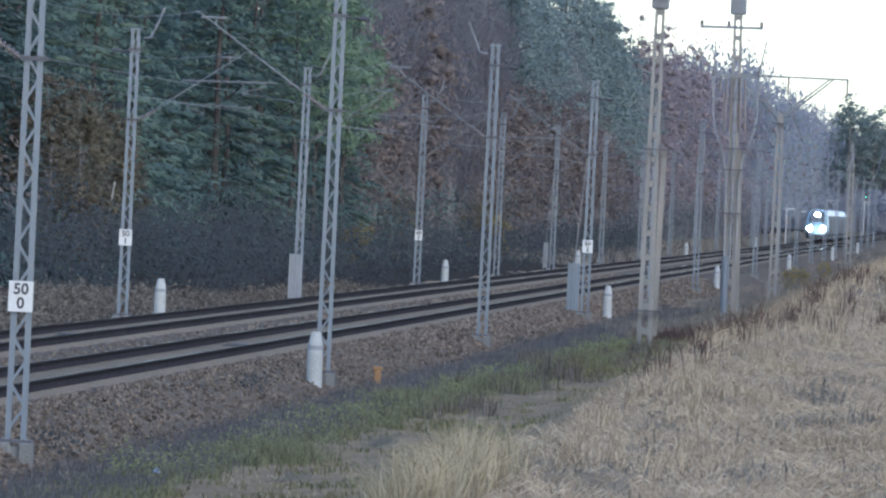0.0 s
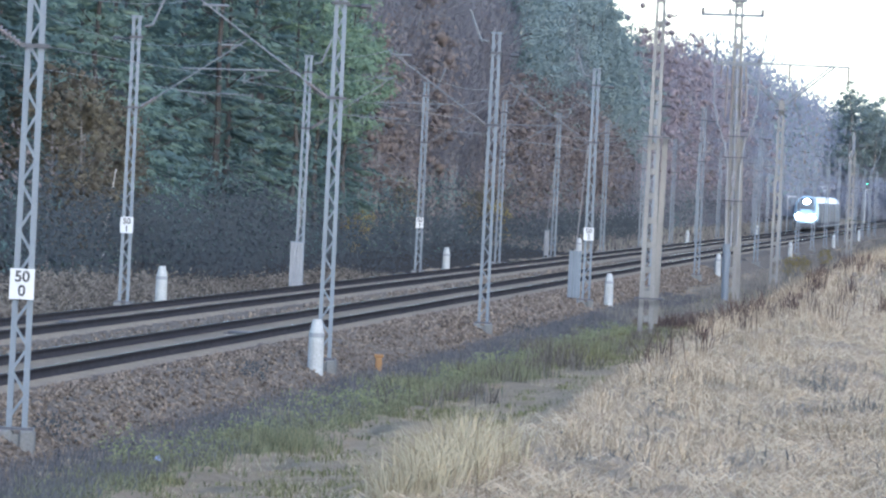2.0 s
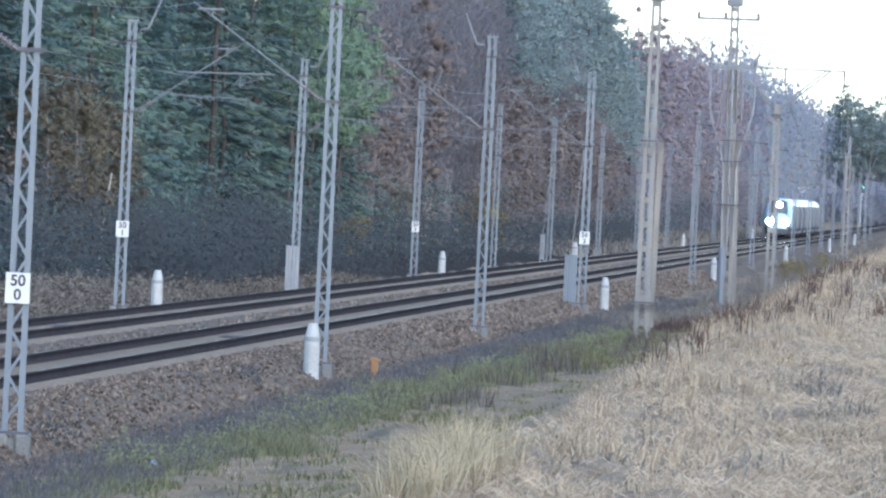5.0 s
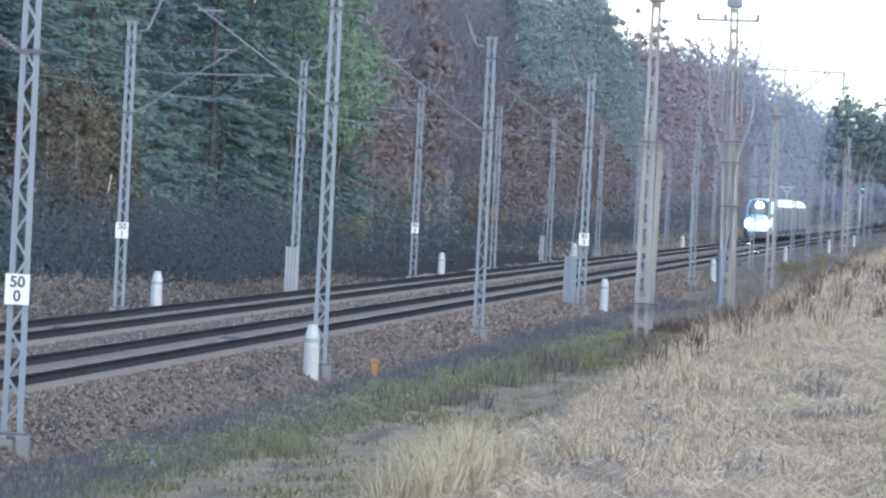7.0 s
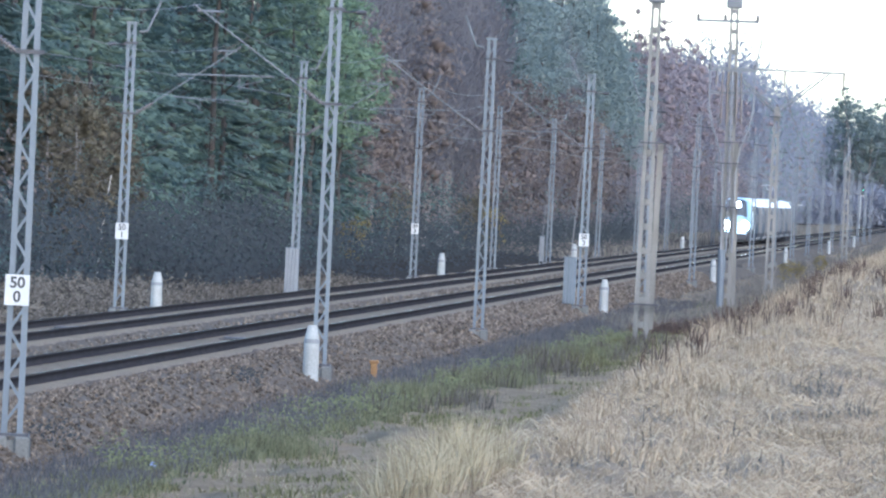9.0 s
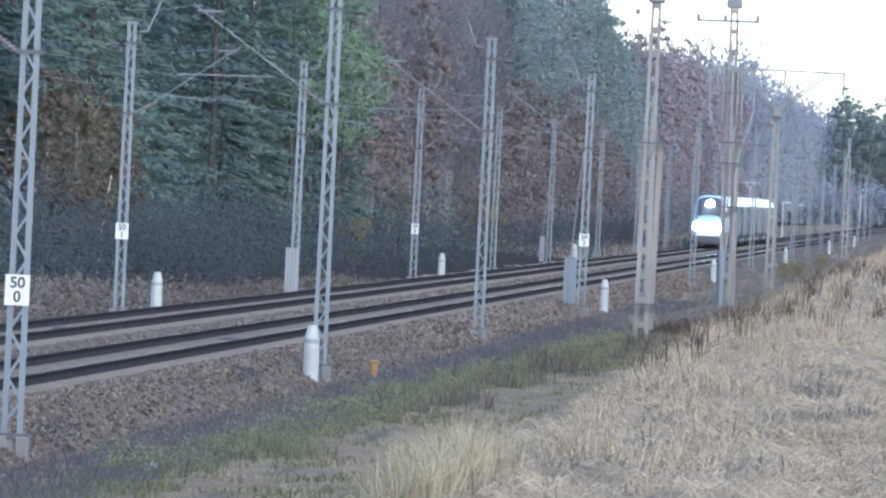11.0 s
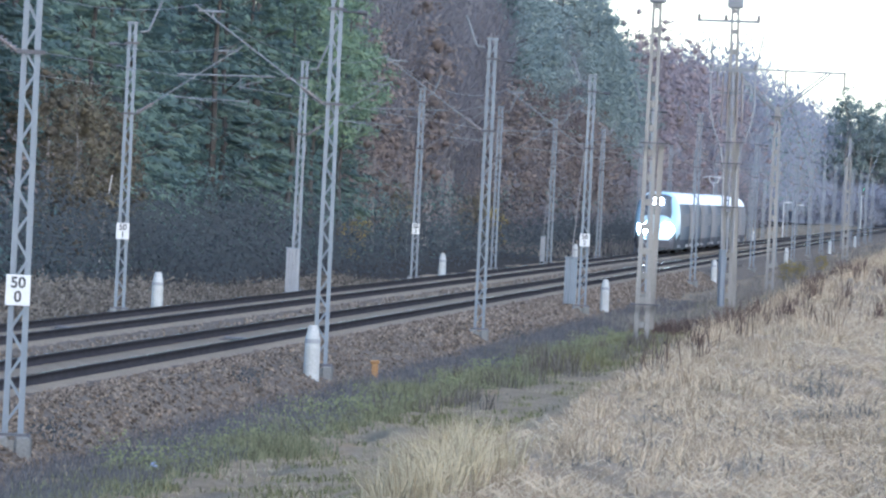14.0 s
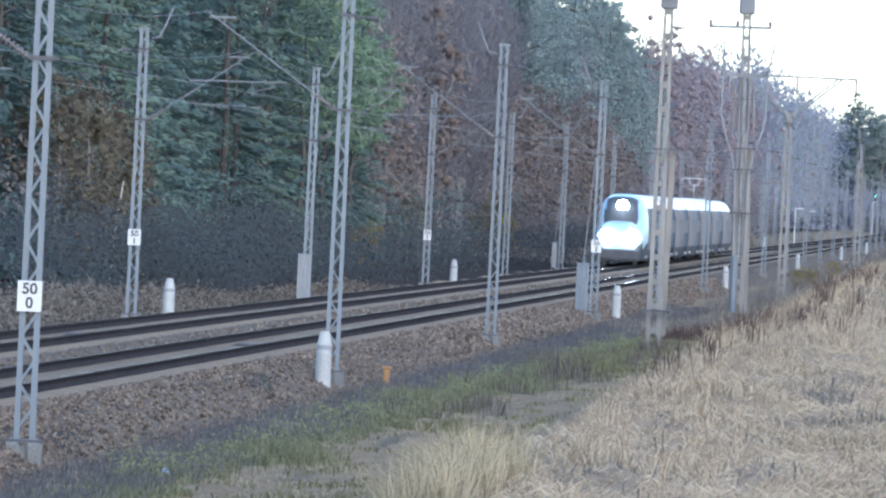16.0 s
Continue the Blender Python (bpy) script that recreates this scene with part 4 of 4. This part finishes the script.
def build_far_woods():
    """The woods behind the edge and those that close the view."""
    # forest interior: the gloom inside the wood is put into its colour
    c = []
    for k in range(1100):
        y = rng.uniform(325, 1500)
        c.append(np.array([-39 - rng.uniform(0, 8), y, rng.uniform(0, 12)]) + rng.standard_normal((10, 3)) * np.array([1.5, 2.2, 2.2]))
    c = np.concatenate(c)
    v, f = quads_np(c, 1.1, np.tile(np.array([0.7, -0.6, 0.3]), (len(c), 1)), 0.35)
    stuff("forest_interior", v, f, M_SHADE, "dense woodland behind the forest edge, shade painted into its leaves", "forest")
    # far woods across the line, their haze carried by the twig colour
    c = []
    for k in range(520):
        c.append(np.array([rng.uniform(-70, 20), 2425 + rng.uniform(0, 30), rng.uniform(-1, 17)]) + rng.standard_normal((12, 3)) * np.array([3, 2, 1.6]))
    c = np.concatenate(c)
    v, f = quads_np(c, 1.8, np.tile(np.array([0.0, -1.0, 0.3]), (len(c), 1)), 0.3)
    stuff("far_woods", v, f, M_FARTWIG, "leafless woodland closing the view down the line, greyed by painted haze", "forest")
    # the M_SHADE clumps hold the shadow under the trees in their colour
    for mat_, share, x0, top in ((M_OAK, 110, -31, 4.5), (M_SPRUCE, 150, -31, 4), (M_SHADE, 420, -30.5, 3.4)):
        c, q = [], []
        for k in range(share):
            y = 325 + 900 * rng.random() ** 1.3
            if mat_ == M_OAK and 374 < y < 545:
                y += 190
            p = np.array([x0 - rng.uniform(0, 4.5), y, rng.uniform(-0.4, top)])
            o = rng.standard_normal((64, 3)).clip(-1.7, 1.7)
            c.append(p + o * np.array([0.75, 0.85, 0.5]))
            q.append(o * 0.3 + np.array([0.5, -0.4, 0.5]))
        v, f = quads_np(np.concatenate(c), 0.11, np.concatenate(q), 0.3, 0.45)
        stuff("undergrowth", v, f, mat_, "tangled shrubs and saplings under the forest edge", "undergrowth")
    c, q = [], []
    for k in range(260):
        p = np.array([rng.uniform(-48, -14), 2322 + rng.uniform(0, 14), rng.uniform(0, 8)])
        o = rng.standard_normal((40, 3)).clip(-1.7, 1.7)
        c.append(p + o * np.array([1.2, 1.2, 0.9]))
        q.append(o * 0.3 + np.array([0.1, -0.6, 0.5]))
    v, f = quads_np(np.concatenate(c), 0.4, np.concatenate(q), 0.3, 0.5)
    stuff("undergrowth", v, f, M_FARTWIG, "leafless scrub at the far end of the line, paled by painted haze", "undergrowth")
    # low scrub, coloured dark for the shade at the forest foot
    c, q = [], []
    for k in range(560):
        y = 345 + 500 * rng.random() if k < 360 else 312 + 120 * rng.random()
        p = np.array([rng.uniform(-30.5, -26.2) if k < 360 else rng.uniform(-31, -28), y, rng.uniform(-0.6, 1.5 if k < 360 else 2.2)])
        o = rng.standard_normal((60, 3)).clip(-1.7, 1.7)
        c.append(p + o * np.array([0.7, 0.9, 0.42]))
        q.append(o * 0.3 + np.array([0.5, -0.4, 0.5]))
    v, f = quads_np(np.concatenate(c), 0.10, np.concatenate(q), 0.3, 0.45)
    stuff("undergrowth", v, f, M_SHADE, "low scrub between the track and the forest, darkened for shade", "undergrowth")
    c, q = [], []
    for k in range(520):
        p = np.array([-31 - rng.uniform(0, 5), 680 + 850 * rng.random(), rng.uniform(-0.5, 5.5)])
        o = rng.standard_normal((40, 3)).clip(-1.7, 1.7)
        c.append(p + o * np.array([1.0, 1.3, 0.7]))
        q.append(o * 0.3 + np.array([0.5, -0.4, 0.5]))
    v, f = quads_np(np.concatenate(c), 0.2, np.concatenate(q), 0.3, 0.5)
    stuff("undergrowth", v, f, M_TWIG, "tangled shrubs and saplings under the forest edge", "undergrowth")
    # distant woods; M_FARTWIG and M_FARPINE have the haze in their colour
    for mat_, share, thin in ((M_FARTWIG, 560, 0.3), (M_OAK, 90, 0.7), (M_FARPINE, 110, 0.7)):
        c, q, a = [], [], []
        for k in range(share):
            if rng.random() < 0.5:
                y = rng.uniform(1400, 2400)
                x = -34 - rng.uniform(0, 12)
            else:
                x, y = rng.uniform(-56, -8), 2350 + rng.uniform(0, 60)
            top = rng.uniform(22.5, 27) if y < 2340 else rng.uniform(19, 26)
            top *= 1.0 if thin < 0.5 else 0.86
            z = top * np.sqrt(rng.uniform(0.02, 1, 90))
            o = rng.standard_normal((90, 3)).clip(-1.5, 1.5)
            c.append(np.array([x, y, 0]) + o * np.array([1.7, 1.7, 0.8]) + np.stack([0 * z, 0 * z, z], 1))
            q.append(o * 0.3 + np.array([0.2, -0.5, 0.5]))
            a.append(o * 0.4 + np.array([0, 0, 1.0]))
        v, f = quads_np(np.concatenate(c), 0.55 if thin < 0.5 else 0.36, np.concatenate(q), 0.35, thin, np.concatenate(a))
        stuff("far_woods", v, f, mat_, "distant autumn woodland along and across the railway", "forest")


build_far_woods()


def blades_np(xy, z, h, w, lean=0.35, swirl=False):
    """Bent grass blades: two stacked quads each, tapering."""
    n = len(xy)
    an = rng.uniform(0, 2 * math.pi, n)
    if swirl:
        flow = 2.2 * np.sin(xy[:, 0] * 3.1 + 1.3 * np.sin(xy[:, 1] * 0.9)) + 1.9 * np.sin(xy[:, 1] * 1.35 + xy[:, 0] * 2.0)
        an = flow + rng.standard_normal(n) * 0.8
    h = np.broadcast_to(h, (n,)) * rng.uniform(0.5, 1.25, n)
    d = np.stack([np.cos(an), np.sin(an)], 1)
    la = rng.uniform(0.1, 1.0, n) * lean * 2
    sd = np.stack([-d[:, 1], d[:, 0]], 1) * (w / 2)
    sd = np.where(rng.random((n, 1)) < 0.6, np.array([[w / 2, 0]]), sd)
    b = np.column_stack([xy, z])
    mid = b + np.column_stack([d * (la * h * 0.3)[:, None], h * 0.6])
    tip = b + np.column_stack([d * (la * h)[:, None], h * (1 - 0.3 * np.minimum(la, 1))])
    s3 = np.column_stack([sd, np.zeros(n)])
    v = np.stack([b - s3, b + s3, mid + s3 * 0.8, mid - s3 * 0.8, tip + s3 * 0.15, tip - s3 * 0.15], 1).reshape(-1, 3)
    i = np.arange(n)[:, None] * 6
    f = np.concatenate([i + np.array([[0, 1, 2, 3]]), i + np.array([[3, 2, 4, 5]])], 0)
    return v, f


def straw_np(xy, z, length, rise, w):
    """Straw lying in shallow arcs, each of three quads; neighbours lie the same way."""
    n = len(xy)
    flow = 1.3 * np.sin(xy[:, 0] * 4.3 + 1.3 * np.sin(xy[:, 1] * 0.9)) + 1.1 * np.sin(xy[:, 1] * 1.35 + xy[:, 0] * 2.0)
    an = flow * 0.8 + rng.standard_normal(n) * 0.9 + np.where(rng.random(n) < 0.5, math.pi, 0)
    d = np.column_stack([np.cos(an), np.sin(an), np.zeros(n)]) * (length * rng.uniform(0.5, 1.4, n))[:, None]
    up = rise * rng.uniform(0.3, 1.5, n)
    s = np.column_stack([0.25 * rng.standard_normal(n), np.full(n, 0.3), np.ones(n)]) * (w / 2)
    b = np.column_stack([xy, z])
    rows = []
    for u, k, t in ((0, 0, 1), (0.3, 0.75, 1), (0.7, 1.0, 0.8), (1.0, 0.72, 0.2)):
        c = b + d * u + np.column_stack([np.zeros((n, 2)), up * k])
        rows += [c - s * t, c + s * t]
    v = np.stack(rows, 1).reshape(-1, 3)
    i = np.arange(n)[:, None] * 8
    f = np.concatenate([i + np.array([[k, k + 1, k + 3, k + 2]]) for k in (0, 2, 4)], 0)
    return v, f


def clumpy(n, x0, x1, y0, y1, clumps, spread, power=1.0):
    """Scattered places, part even, part in clumps; more of them near y0."""
    y = y0 + (y1 - y0) * rng.random(clumps) ** power
    cx = np.column_stack([rng.uniform(x0, x1, clumps), y])
    k = rng.integers(0, clumps, n)
    p = cx[k] + rng.standard_normal((n, 2)) * np.array([spread, spread * 2.5])
    return p[(p[:, 0] > x0 - 0.3) & (p[:, 0] < x1 + 0.3)]


def build_grass():
    # flattened straw in bent swathes over the tussocks, some raised tufts between
    for n, x1, y0, y1, tufts, spread, length, rise, w, m, name, label in (
            (15000, -0.3, 52, 175, 1300, 0.11, 0.15, 0.085, 0.007, M_DRY, "dry_stubble", "flattened dry straw-coloured grass on the field"),
            (6500, -0.3, 52, 160, 520, 0.12, 0.18, 0.13, 0.006, M_STRAW, "matted_straw", "matted pale straw lying over the field"),
            (3000, -0.3, 52, 150, 260, 0.10, 0.16, 0.05, 0.009, M_FARWEED, "dead_stalks", "brown rotting stalks in the hollows of the field")):
        p = clumpy(n, -3.15, x1, y0, y1, tufts, spread, 1.5)
        v, f = straw_np(p, field_z(p) - 0.015, length, rise, w)
        stuff(name, v, f, m, label, "grass")
    p = clumpy(32000, -3.1, -0.3, 52, 165, 1300, 0.08, 1.5)
    v, f = blades_np(p, field_z(p) - 0.02, 0.16, 0.0075, 1.3, True)
    stuff("dry_stubble", v, f, M_DRY, "short leaning tufts of dry grass on the field", "grass")
    p = clumpy(12000, -3.4, 0.5, 150, 520, 1500, 0.2)
    v, f = blades_np(p, field_z(p) - 0.02, 0.16, 0.03, 1.0)
    stuff("dry_stubble", v, f, M_DRY, "short flattened dry straw-coloured grass on the field", "grass")
    p = clumpy(2200, -3.3, 0.4, 58, 300, 90, 0.12, 1.2)
    v, f = blades_np(p, field_z(p) - 0.02, 0.2, 0.014, 0.5)
    stuff("dead_stalks", v, f, M_FARWEED, "brown dead stalks standing in the dry field", "grass")
    p = clumpy(2300, -3.25, -2.7, 53, 60, 26, 0.05, 1.0)
    v, f = blades_np(p, field_z(p) - 0.02, 0.42, 0.007, 0.5)
    stuff("tall_dry_grass", v, f, M_TALLDRY, "tall bleached grass tufts on the crest of the bank", "grass")
    p = clumpy(4600, -3.4, -2.6, 84, 420, 90, 0.13, 1.2)
    v, f = blades_np(p, field_z(p) - 0.02, 0.22, 0.013, 0.9)
    stuff("tall_dry_grass", v, f, M_DRY, "tall bleached grass tufts on the crest of the bank", "grass")
    p = clumpy(5200, -3.3, -1.7, 54, 135, 70, 0.13, 1.3)
    v, f = blades_np(p, field_z(p) - 0.02, 0.24, 0.009, 0.6)
    stuff("tall_dry_grass", v, f, M_DRY, "bleached tufts rising from the flattened field grass", "grass")
    p = clumpy(900, -3.3, 0.2, 90, 300, 50, 0.05, 1.0)
    v, f = blades_np(p, field_z(p) - 0.02, 0.34, 0.01, 0.35)
    stuff("dead_stalks", v, f, M_DOCK, "dark dead stalks standing in the dry field", "grass")
    p = clumpy(1700, -3.45, -2.6, 84, 190, 22, 0.1, 1.0)
    v, f = blades_np(p, field_z(p) - 0.02, 0.30, 0.010, 0.8)
    stuff("tall_dry_grass", v, f, M_DRY, "tall bleached grass tufts on the crest of the bank", "grass")
    p = clumpy(15000, -11.3, -7.6, 118, 250, 1600, 0.25, 1.3)
    v, f = blades_np(p, field_z(p) - 0.02, 0.065, 0.012, 1.5)
    stuff("olive_grass", v, f, M_TALLDRY, "thin straw scattered on the trodden soil", "grass")
    p = clumpy(1700, -3.4, -1.6, 100, 300, 70, 0.07, 1.0)
    v, f = blades_np(p, field_z(p) - 0.02, 0.32, 0.012, 0.4)
    stuff("brown_weeds", v, f, M_DRY, "brown withered weed stalks along the crest", "weeds")
    p = clumpy(26000, -12.1, -10.9, 120, 330, 300, 0.2, 1.6)
    p[:, 0] += np.clip((p[:, 1] - 145) * 0.0075, 0, 1.3)
    v, f = blades_np(p, field_z(p) - 0.03, 0.19, 0.02, 0.6)
    stuff("green_grass", v, f, M_GREEN, "green and olive grass along the ditch", "grass")
    p = clumpy(6500, -10.8, -7.6, 100, 330, 230, 0.2, 1.1)
    v, f = blades_np(p, field_z(p) - 0.03, 0.15, 0.018, 0.7)
    stuff("olive_grass", v, f, M_OLIVE, "thin olive and straw grass on bare soil", "grass")
    p = clumpy(34000, -13.3, -11.2, 120, 420, 1500, 0.25, 1.4)
    v, f = blades_np(p, field_z(p) - 0.03, 0.27, 0.011, 0.6)
    stuff("withered_weeds", v, f, M_WEED, "grey withered weeds at the foot of the ballast", "weeds")
    p = clumpy(1500, -11.4, -8.8, 190, 300, 40, 0.16, 1.0)
    v, f = blades_np(p, field_z(p) - 0.03, 0.5, 0.012, 0.4)
    stuff("brown_weeds", v, f, M_BRUSH, "brown dead weed stems standing in the ditch grass", "weeds")
    p = clumpy(1100, -3.5, -2.5, 92, 260, 46, 0.09, 1.0)
    v, f = blades_np(p, field_z(p) - 0.02, 0.42, 0.010, 0.35)
    stuff("dock_stalks", v, f, M_DOCK, "dark red-brown dock stalks along the crest of the bank", "weeds")
    p = clumpy(260, -2.6, -1.2, 125, 230, 20, 0.09, 1.0)
    v, f = blades_np(p, field_z(p) - 0.02, 0.42, 0.012, 0.35)
    stuff("dock_stalks", v, f, M_DOCK, "dark red-brown dock stalks standing in the dry field", "weeds")
    for x, y, n, k, h, m, label in ((-10.0, 241, 150, 0.3, 0.8, M_BRUSH, "rusty brown weed clump in the ditch"), (-9.6, 246, 260, 0.4, 0.6, M_OLIVE, "dark brown weed clump in the ditch"),
                                    (-9.5, 318, 600, 0.5, 0.5, M_DOCK, "dark brown weeds round the foot of a pole"), (-8.9, 330, 500, 0.5, 0.5, M_DOCK, "dark brown weeds round the foot of a pole"),
                                    (-10.4, 262, 900, 0.6, 0.45, M_GREEN, "green weed clump in the ditch"), (-11.2, 205, 1200, 0.5, 0.38, M_GREEN, "green grass clump beside the ballast"),
                                    (-10.6, 222, 1400, 0.55, 0.42, M_GREEN, "green grass clump beside the ballast"), (-10.9, 158, 1500, 0.42, 0.33, M_GREEN, "green grass clump beside the path")):
        p = np.array([x, y]) + rng.standard_normal((n, 2)) * np.array([k, k * 3])
        v, f = blades_np(p, field_z(p) - 0.03, h, 0.014, 0.45)
        stuff("weed_clump", v, f, m, label, "weeds")
    p = clumpy(7000, -11.0, -7.6, 240, 460, 200, 0.3, 1.0)
    v, f = blades_np(p, field_z(p) - 0.03, 0.22, 0.018, 0.5)
    stuff("tall_weeds", v, f, M_OLIVE, "tall olive-brown weeds around the poles", "weeds")
    # far weeds in a paler colour that stands for haze
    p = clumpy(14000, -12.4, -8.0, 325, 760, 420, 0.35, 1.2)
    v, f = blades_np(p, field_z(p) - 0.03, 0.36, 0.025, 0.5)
    stuff("brown_weeds", v, f, M_FARWEED, "brown withered weeds beside the far stretch of track, paled for haze", "weeds")
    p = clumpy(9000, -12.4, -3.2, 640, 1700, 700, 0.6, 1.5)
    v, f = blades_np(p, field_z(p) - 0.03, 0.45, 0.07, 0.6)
    stuff("brown_weeds", v, f, M_FARWEED, "withered weeds beside the distant track, haze painted into their colour", "weeds")
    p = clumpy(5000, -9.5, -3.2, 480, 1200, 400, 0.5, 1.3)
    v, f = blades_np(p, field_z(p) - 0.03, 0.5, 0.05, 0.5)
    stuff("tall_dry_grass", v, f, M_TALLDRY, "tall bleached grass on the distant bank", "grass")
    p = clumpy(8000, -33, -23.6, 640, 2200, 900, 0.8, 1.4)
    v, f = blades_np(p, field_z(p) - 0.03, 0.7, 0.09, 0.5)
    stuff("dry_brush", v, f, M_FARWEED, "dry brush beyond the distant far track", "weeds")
    # leafy herbs along the ditch
    c, q = [], []
    for k in range(75):
        y = 140 + 170 * rng.random()
        x = -11.75 + np.clip((y - 145) * 0.0075, 0, 1.3) + rng.normal(0, 0.35)
        g = rng.uniform(0.12, 0.3)
        o = rng.standard_normal((120, 3)).clip(-1.7, 1.7)
        c.append(np.array([x, y, float(ground_z(x)) + g * 0.6]) + o * np.array([g, g * 2, g * 0.5]))
        q.append(o * 0.3 + np.array([0.1, -0.5, 0.6]))
    v, f = quads_np(np.concatenate(c), 0.035, np.concatenate(q), 0.4, 0.5)
    stuff("leafy_herbs", v, f, M_HERB, "low green leafy herbs along the ditch", "weeds")
    # rounded dry brush beyond the far track
    c = []
    for k in range(330):
        y = 225 + (95 if k < 240 else 175) * rng.random()
        x = rng.uniform(-27.6, -24.6) if y < 345 else rng.uniform(-25.6, -24.4)
        top = rng.uniform(0.25, 0.55) if y > 345 else rng.uniform(0.3, 0.8)
        q = rng.standard_normal((110, 3)) * np.array([0.45, 0.6, 0.28 * top]) + np.array([x, y, float(ground_z(x)) + top * 0.6])
        c.append(q)
    c = np.concatenate(c)
    v, f = quads_np(c, 0.075, np.tile(np.array([0.3, -0.5, 0.7]), (len(c), 1)), 0.5, 0.4)
    stuff("dry_brush", v, f, M_BRUSH, "dry brown-grey brush beyond the far track", "weeds")
    p = clumpy(9000, -27, -24.2, 222, 430, 420, 0.3, 1.2)
    v, f = blades_np(p, field_z(p) - 0.03, 0.30, 0.02, 0.5)
    stuff("dry_brush", v, f, M_BRUSH, "dry brown-grey brush beyond the far track", "weeds")


build_grass()


def build_stones():
    n = 26000
    x = np.where(rng.random(n) < 0.16, rng.uniform(-18.75, -17.45, n), rng.uniform(-14.8, -12.55, n))
    y = 128 + 390 * rng.random(n) ** 2.2
    z = np.interp(x, [-18.9, -18.1, -17.3, -14.2, -13.9, -12.5], [-0.23, -0.30, -0.23, -0.22, -0.28, -1.0])
    s = rng.uniform(0.022, 0.046, n)
    base = np.array([(1, 0, 0), (-1, 0, 0), (0, 1, 0), (0, -1, 0), (0, 0, 1), (0, 0, -1)], dtype=float)
    tri = np.array([(0, 2, 4), (2, 1, 4), (1, 3, 4), (3, 0, 4), (2, 0, 5), (1, 2, 5), (3, 1, 5), (0, 3, 5)])
    far = y > 250
    s = np.where(far, s * 1.5, s)
    v = base[None] * s[:, None, None] * rng.uniform(0.5, 1.3, (n, 6, 1)) + rng.standard_normal((n, 6, 3)) * 0.012
    v = (v + np.stack([x, y, z + 0.015], 1)[:, None]).reshape(-1, 3)
    f = (np.arange(n)[:, None, None] * 6 + tri[None]).reshape(-1, 3)
    stuff("ballast_stones", v, f, M_STONE, "loose crushed stones on the ballast shoulder", "stones")


build_stones()


# ------------------------------------------------------------ small things by the track


def small_things():
    for x, y, r in ((-13.2, 146.0, 0.22), (-13.5, 189.0, 0.17), (-12.6, 283.0, 0.3)):
        t = thing("low_shrub", (x, y, float(np.interp(x, [-13.9, -12.5], [-0.28, -0.9]))), "small dark green shrub at the ballast foot", "shrub", "low shrubs")
        o = rng.standard_normal((160, 3)).clip(-1.7, 1.7)
        v, f = quads_np(o * np.array([r, r, r * 0.6]) + np.array([0, 0, r * 0.8]), 0.035, o * 0.3 + np.array([0, -0.4, 0.6]), 0.3, 0.5)
        part("foliage", mesh_np("foliage", v, f, M_SHADE), None, t)
        bm = bmesh.new()
        for k in range(4):
            bar(bm, (0, 0, -0.1), (r * math.cos(k * 1.7), r * math.sin(k * 1.7), r * 1.2), 0.015, 0.006, 5)
        part("stems", bm, M_GREYBARK, t)
    t = thing("birch_sapling", (-31.0, 357, -0.5), "thin leaning pale birch stem before the dark forest", "tree")
    bm = bmesh.new()
    pts = [(0, 0, -0.2), (0.02, 0, 0.9), (0.1, 0, 1.9), (0.2, 0, 2.9), (0.32, 0, 3.8)]
    for i, (a, b) in enumerate(zip(pts, pts[1:])):
        bar(bm, a, b, 0.12 - 0.018 * i, 0.12 - 0.018 * (i + 1), 8)
    part("trunk", bm, M_BIRCH, t)
    for k in range(6):
        bm = bmesh.new()
        z = 1.6 + 0.35 * k
        a = k * 2.1
        bar(bm, (0.05 * k, 0, z), (0.05 * k + 0.5 * math.cos(a), 0.5 * math.sin(a), z + 0.5), 0.03, 0.008, 5)
        part("branch", bm, M_GREYBARK, t)
    t = thing("cable_marker", (-12.9, 219, -0.8), "small orange plastic cable marker at the ballast foot", "marker")
    bm = bmesh.new()
    box(bm, (-0.07, -0.06, -0.1), (0.07, 0.06, 0.3), 0.015)
    part("stem", bm, M_ORANGE, t)
    bm = bmesh.new()
    box(bm, (-0.1, -0.08, 0.3), (0.1, 0.08, 0.38), 0.02)
    part("cap", bm, M_ORANGE, t)
    bm = bmesh.new()
    bmesh.ops.create_icosphere(bm, subdivisions=2, radius=0.06)
    for v in bm.verts:
        v.co *= 1 + 0.35 * noise.noise(v.co * 20)
    ob = part("crumpled_wrapper", bm, M_BLUE)
    ob.location = (-11.57, 144, -0.8)
    tagged(ob, "pale blue crumpled wrapper in the grass", "litter")
    for x, y in ((-16.1, 221), (-20.1, 224)):
        b = thing("track_magnet", (x, y, -0.17), "flat dark track magnet between the rails", "track device", "track devices")
        bm = bmesh.new()
        box(bm, (-0.25, -0.2, 0.0), (0.25, 0.2, 0.07), 0.02)
        part("housing", bm, M_DARKSTEEL, b)
        bm = bmesh.new()
        box(bm, (-0.35, -0.05, -0.02), (0.35, 0.05, 0.02))
        part("bracket", bm, M_UNDER, b)


small_things()

# ------------------------------------------------------------ what moves


def motions():
    rows = [(0, 1243), (1.5, 1179), (3.5, 1089), (7, 931), (9, 843), (12.5, 695), (14.5, 612), (16, 551)]
    walk(train, [(t, pose(TRACKS["far"], y, 0)) for t, y in rows])


motions()
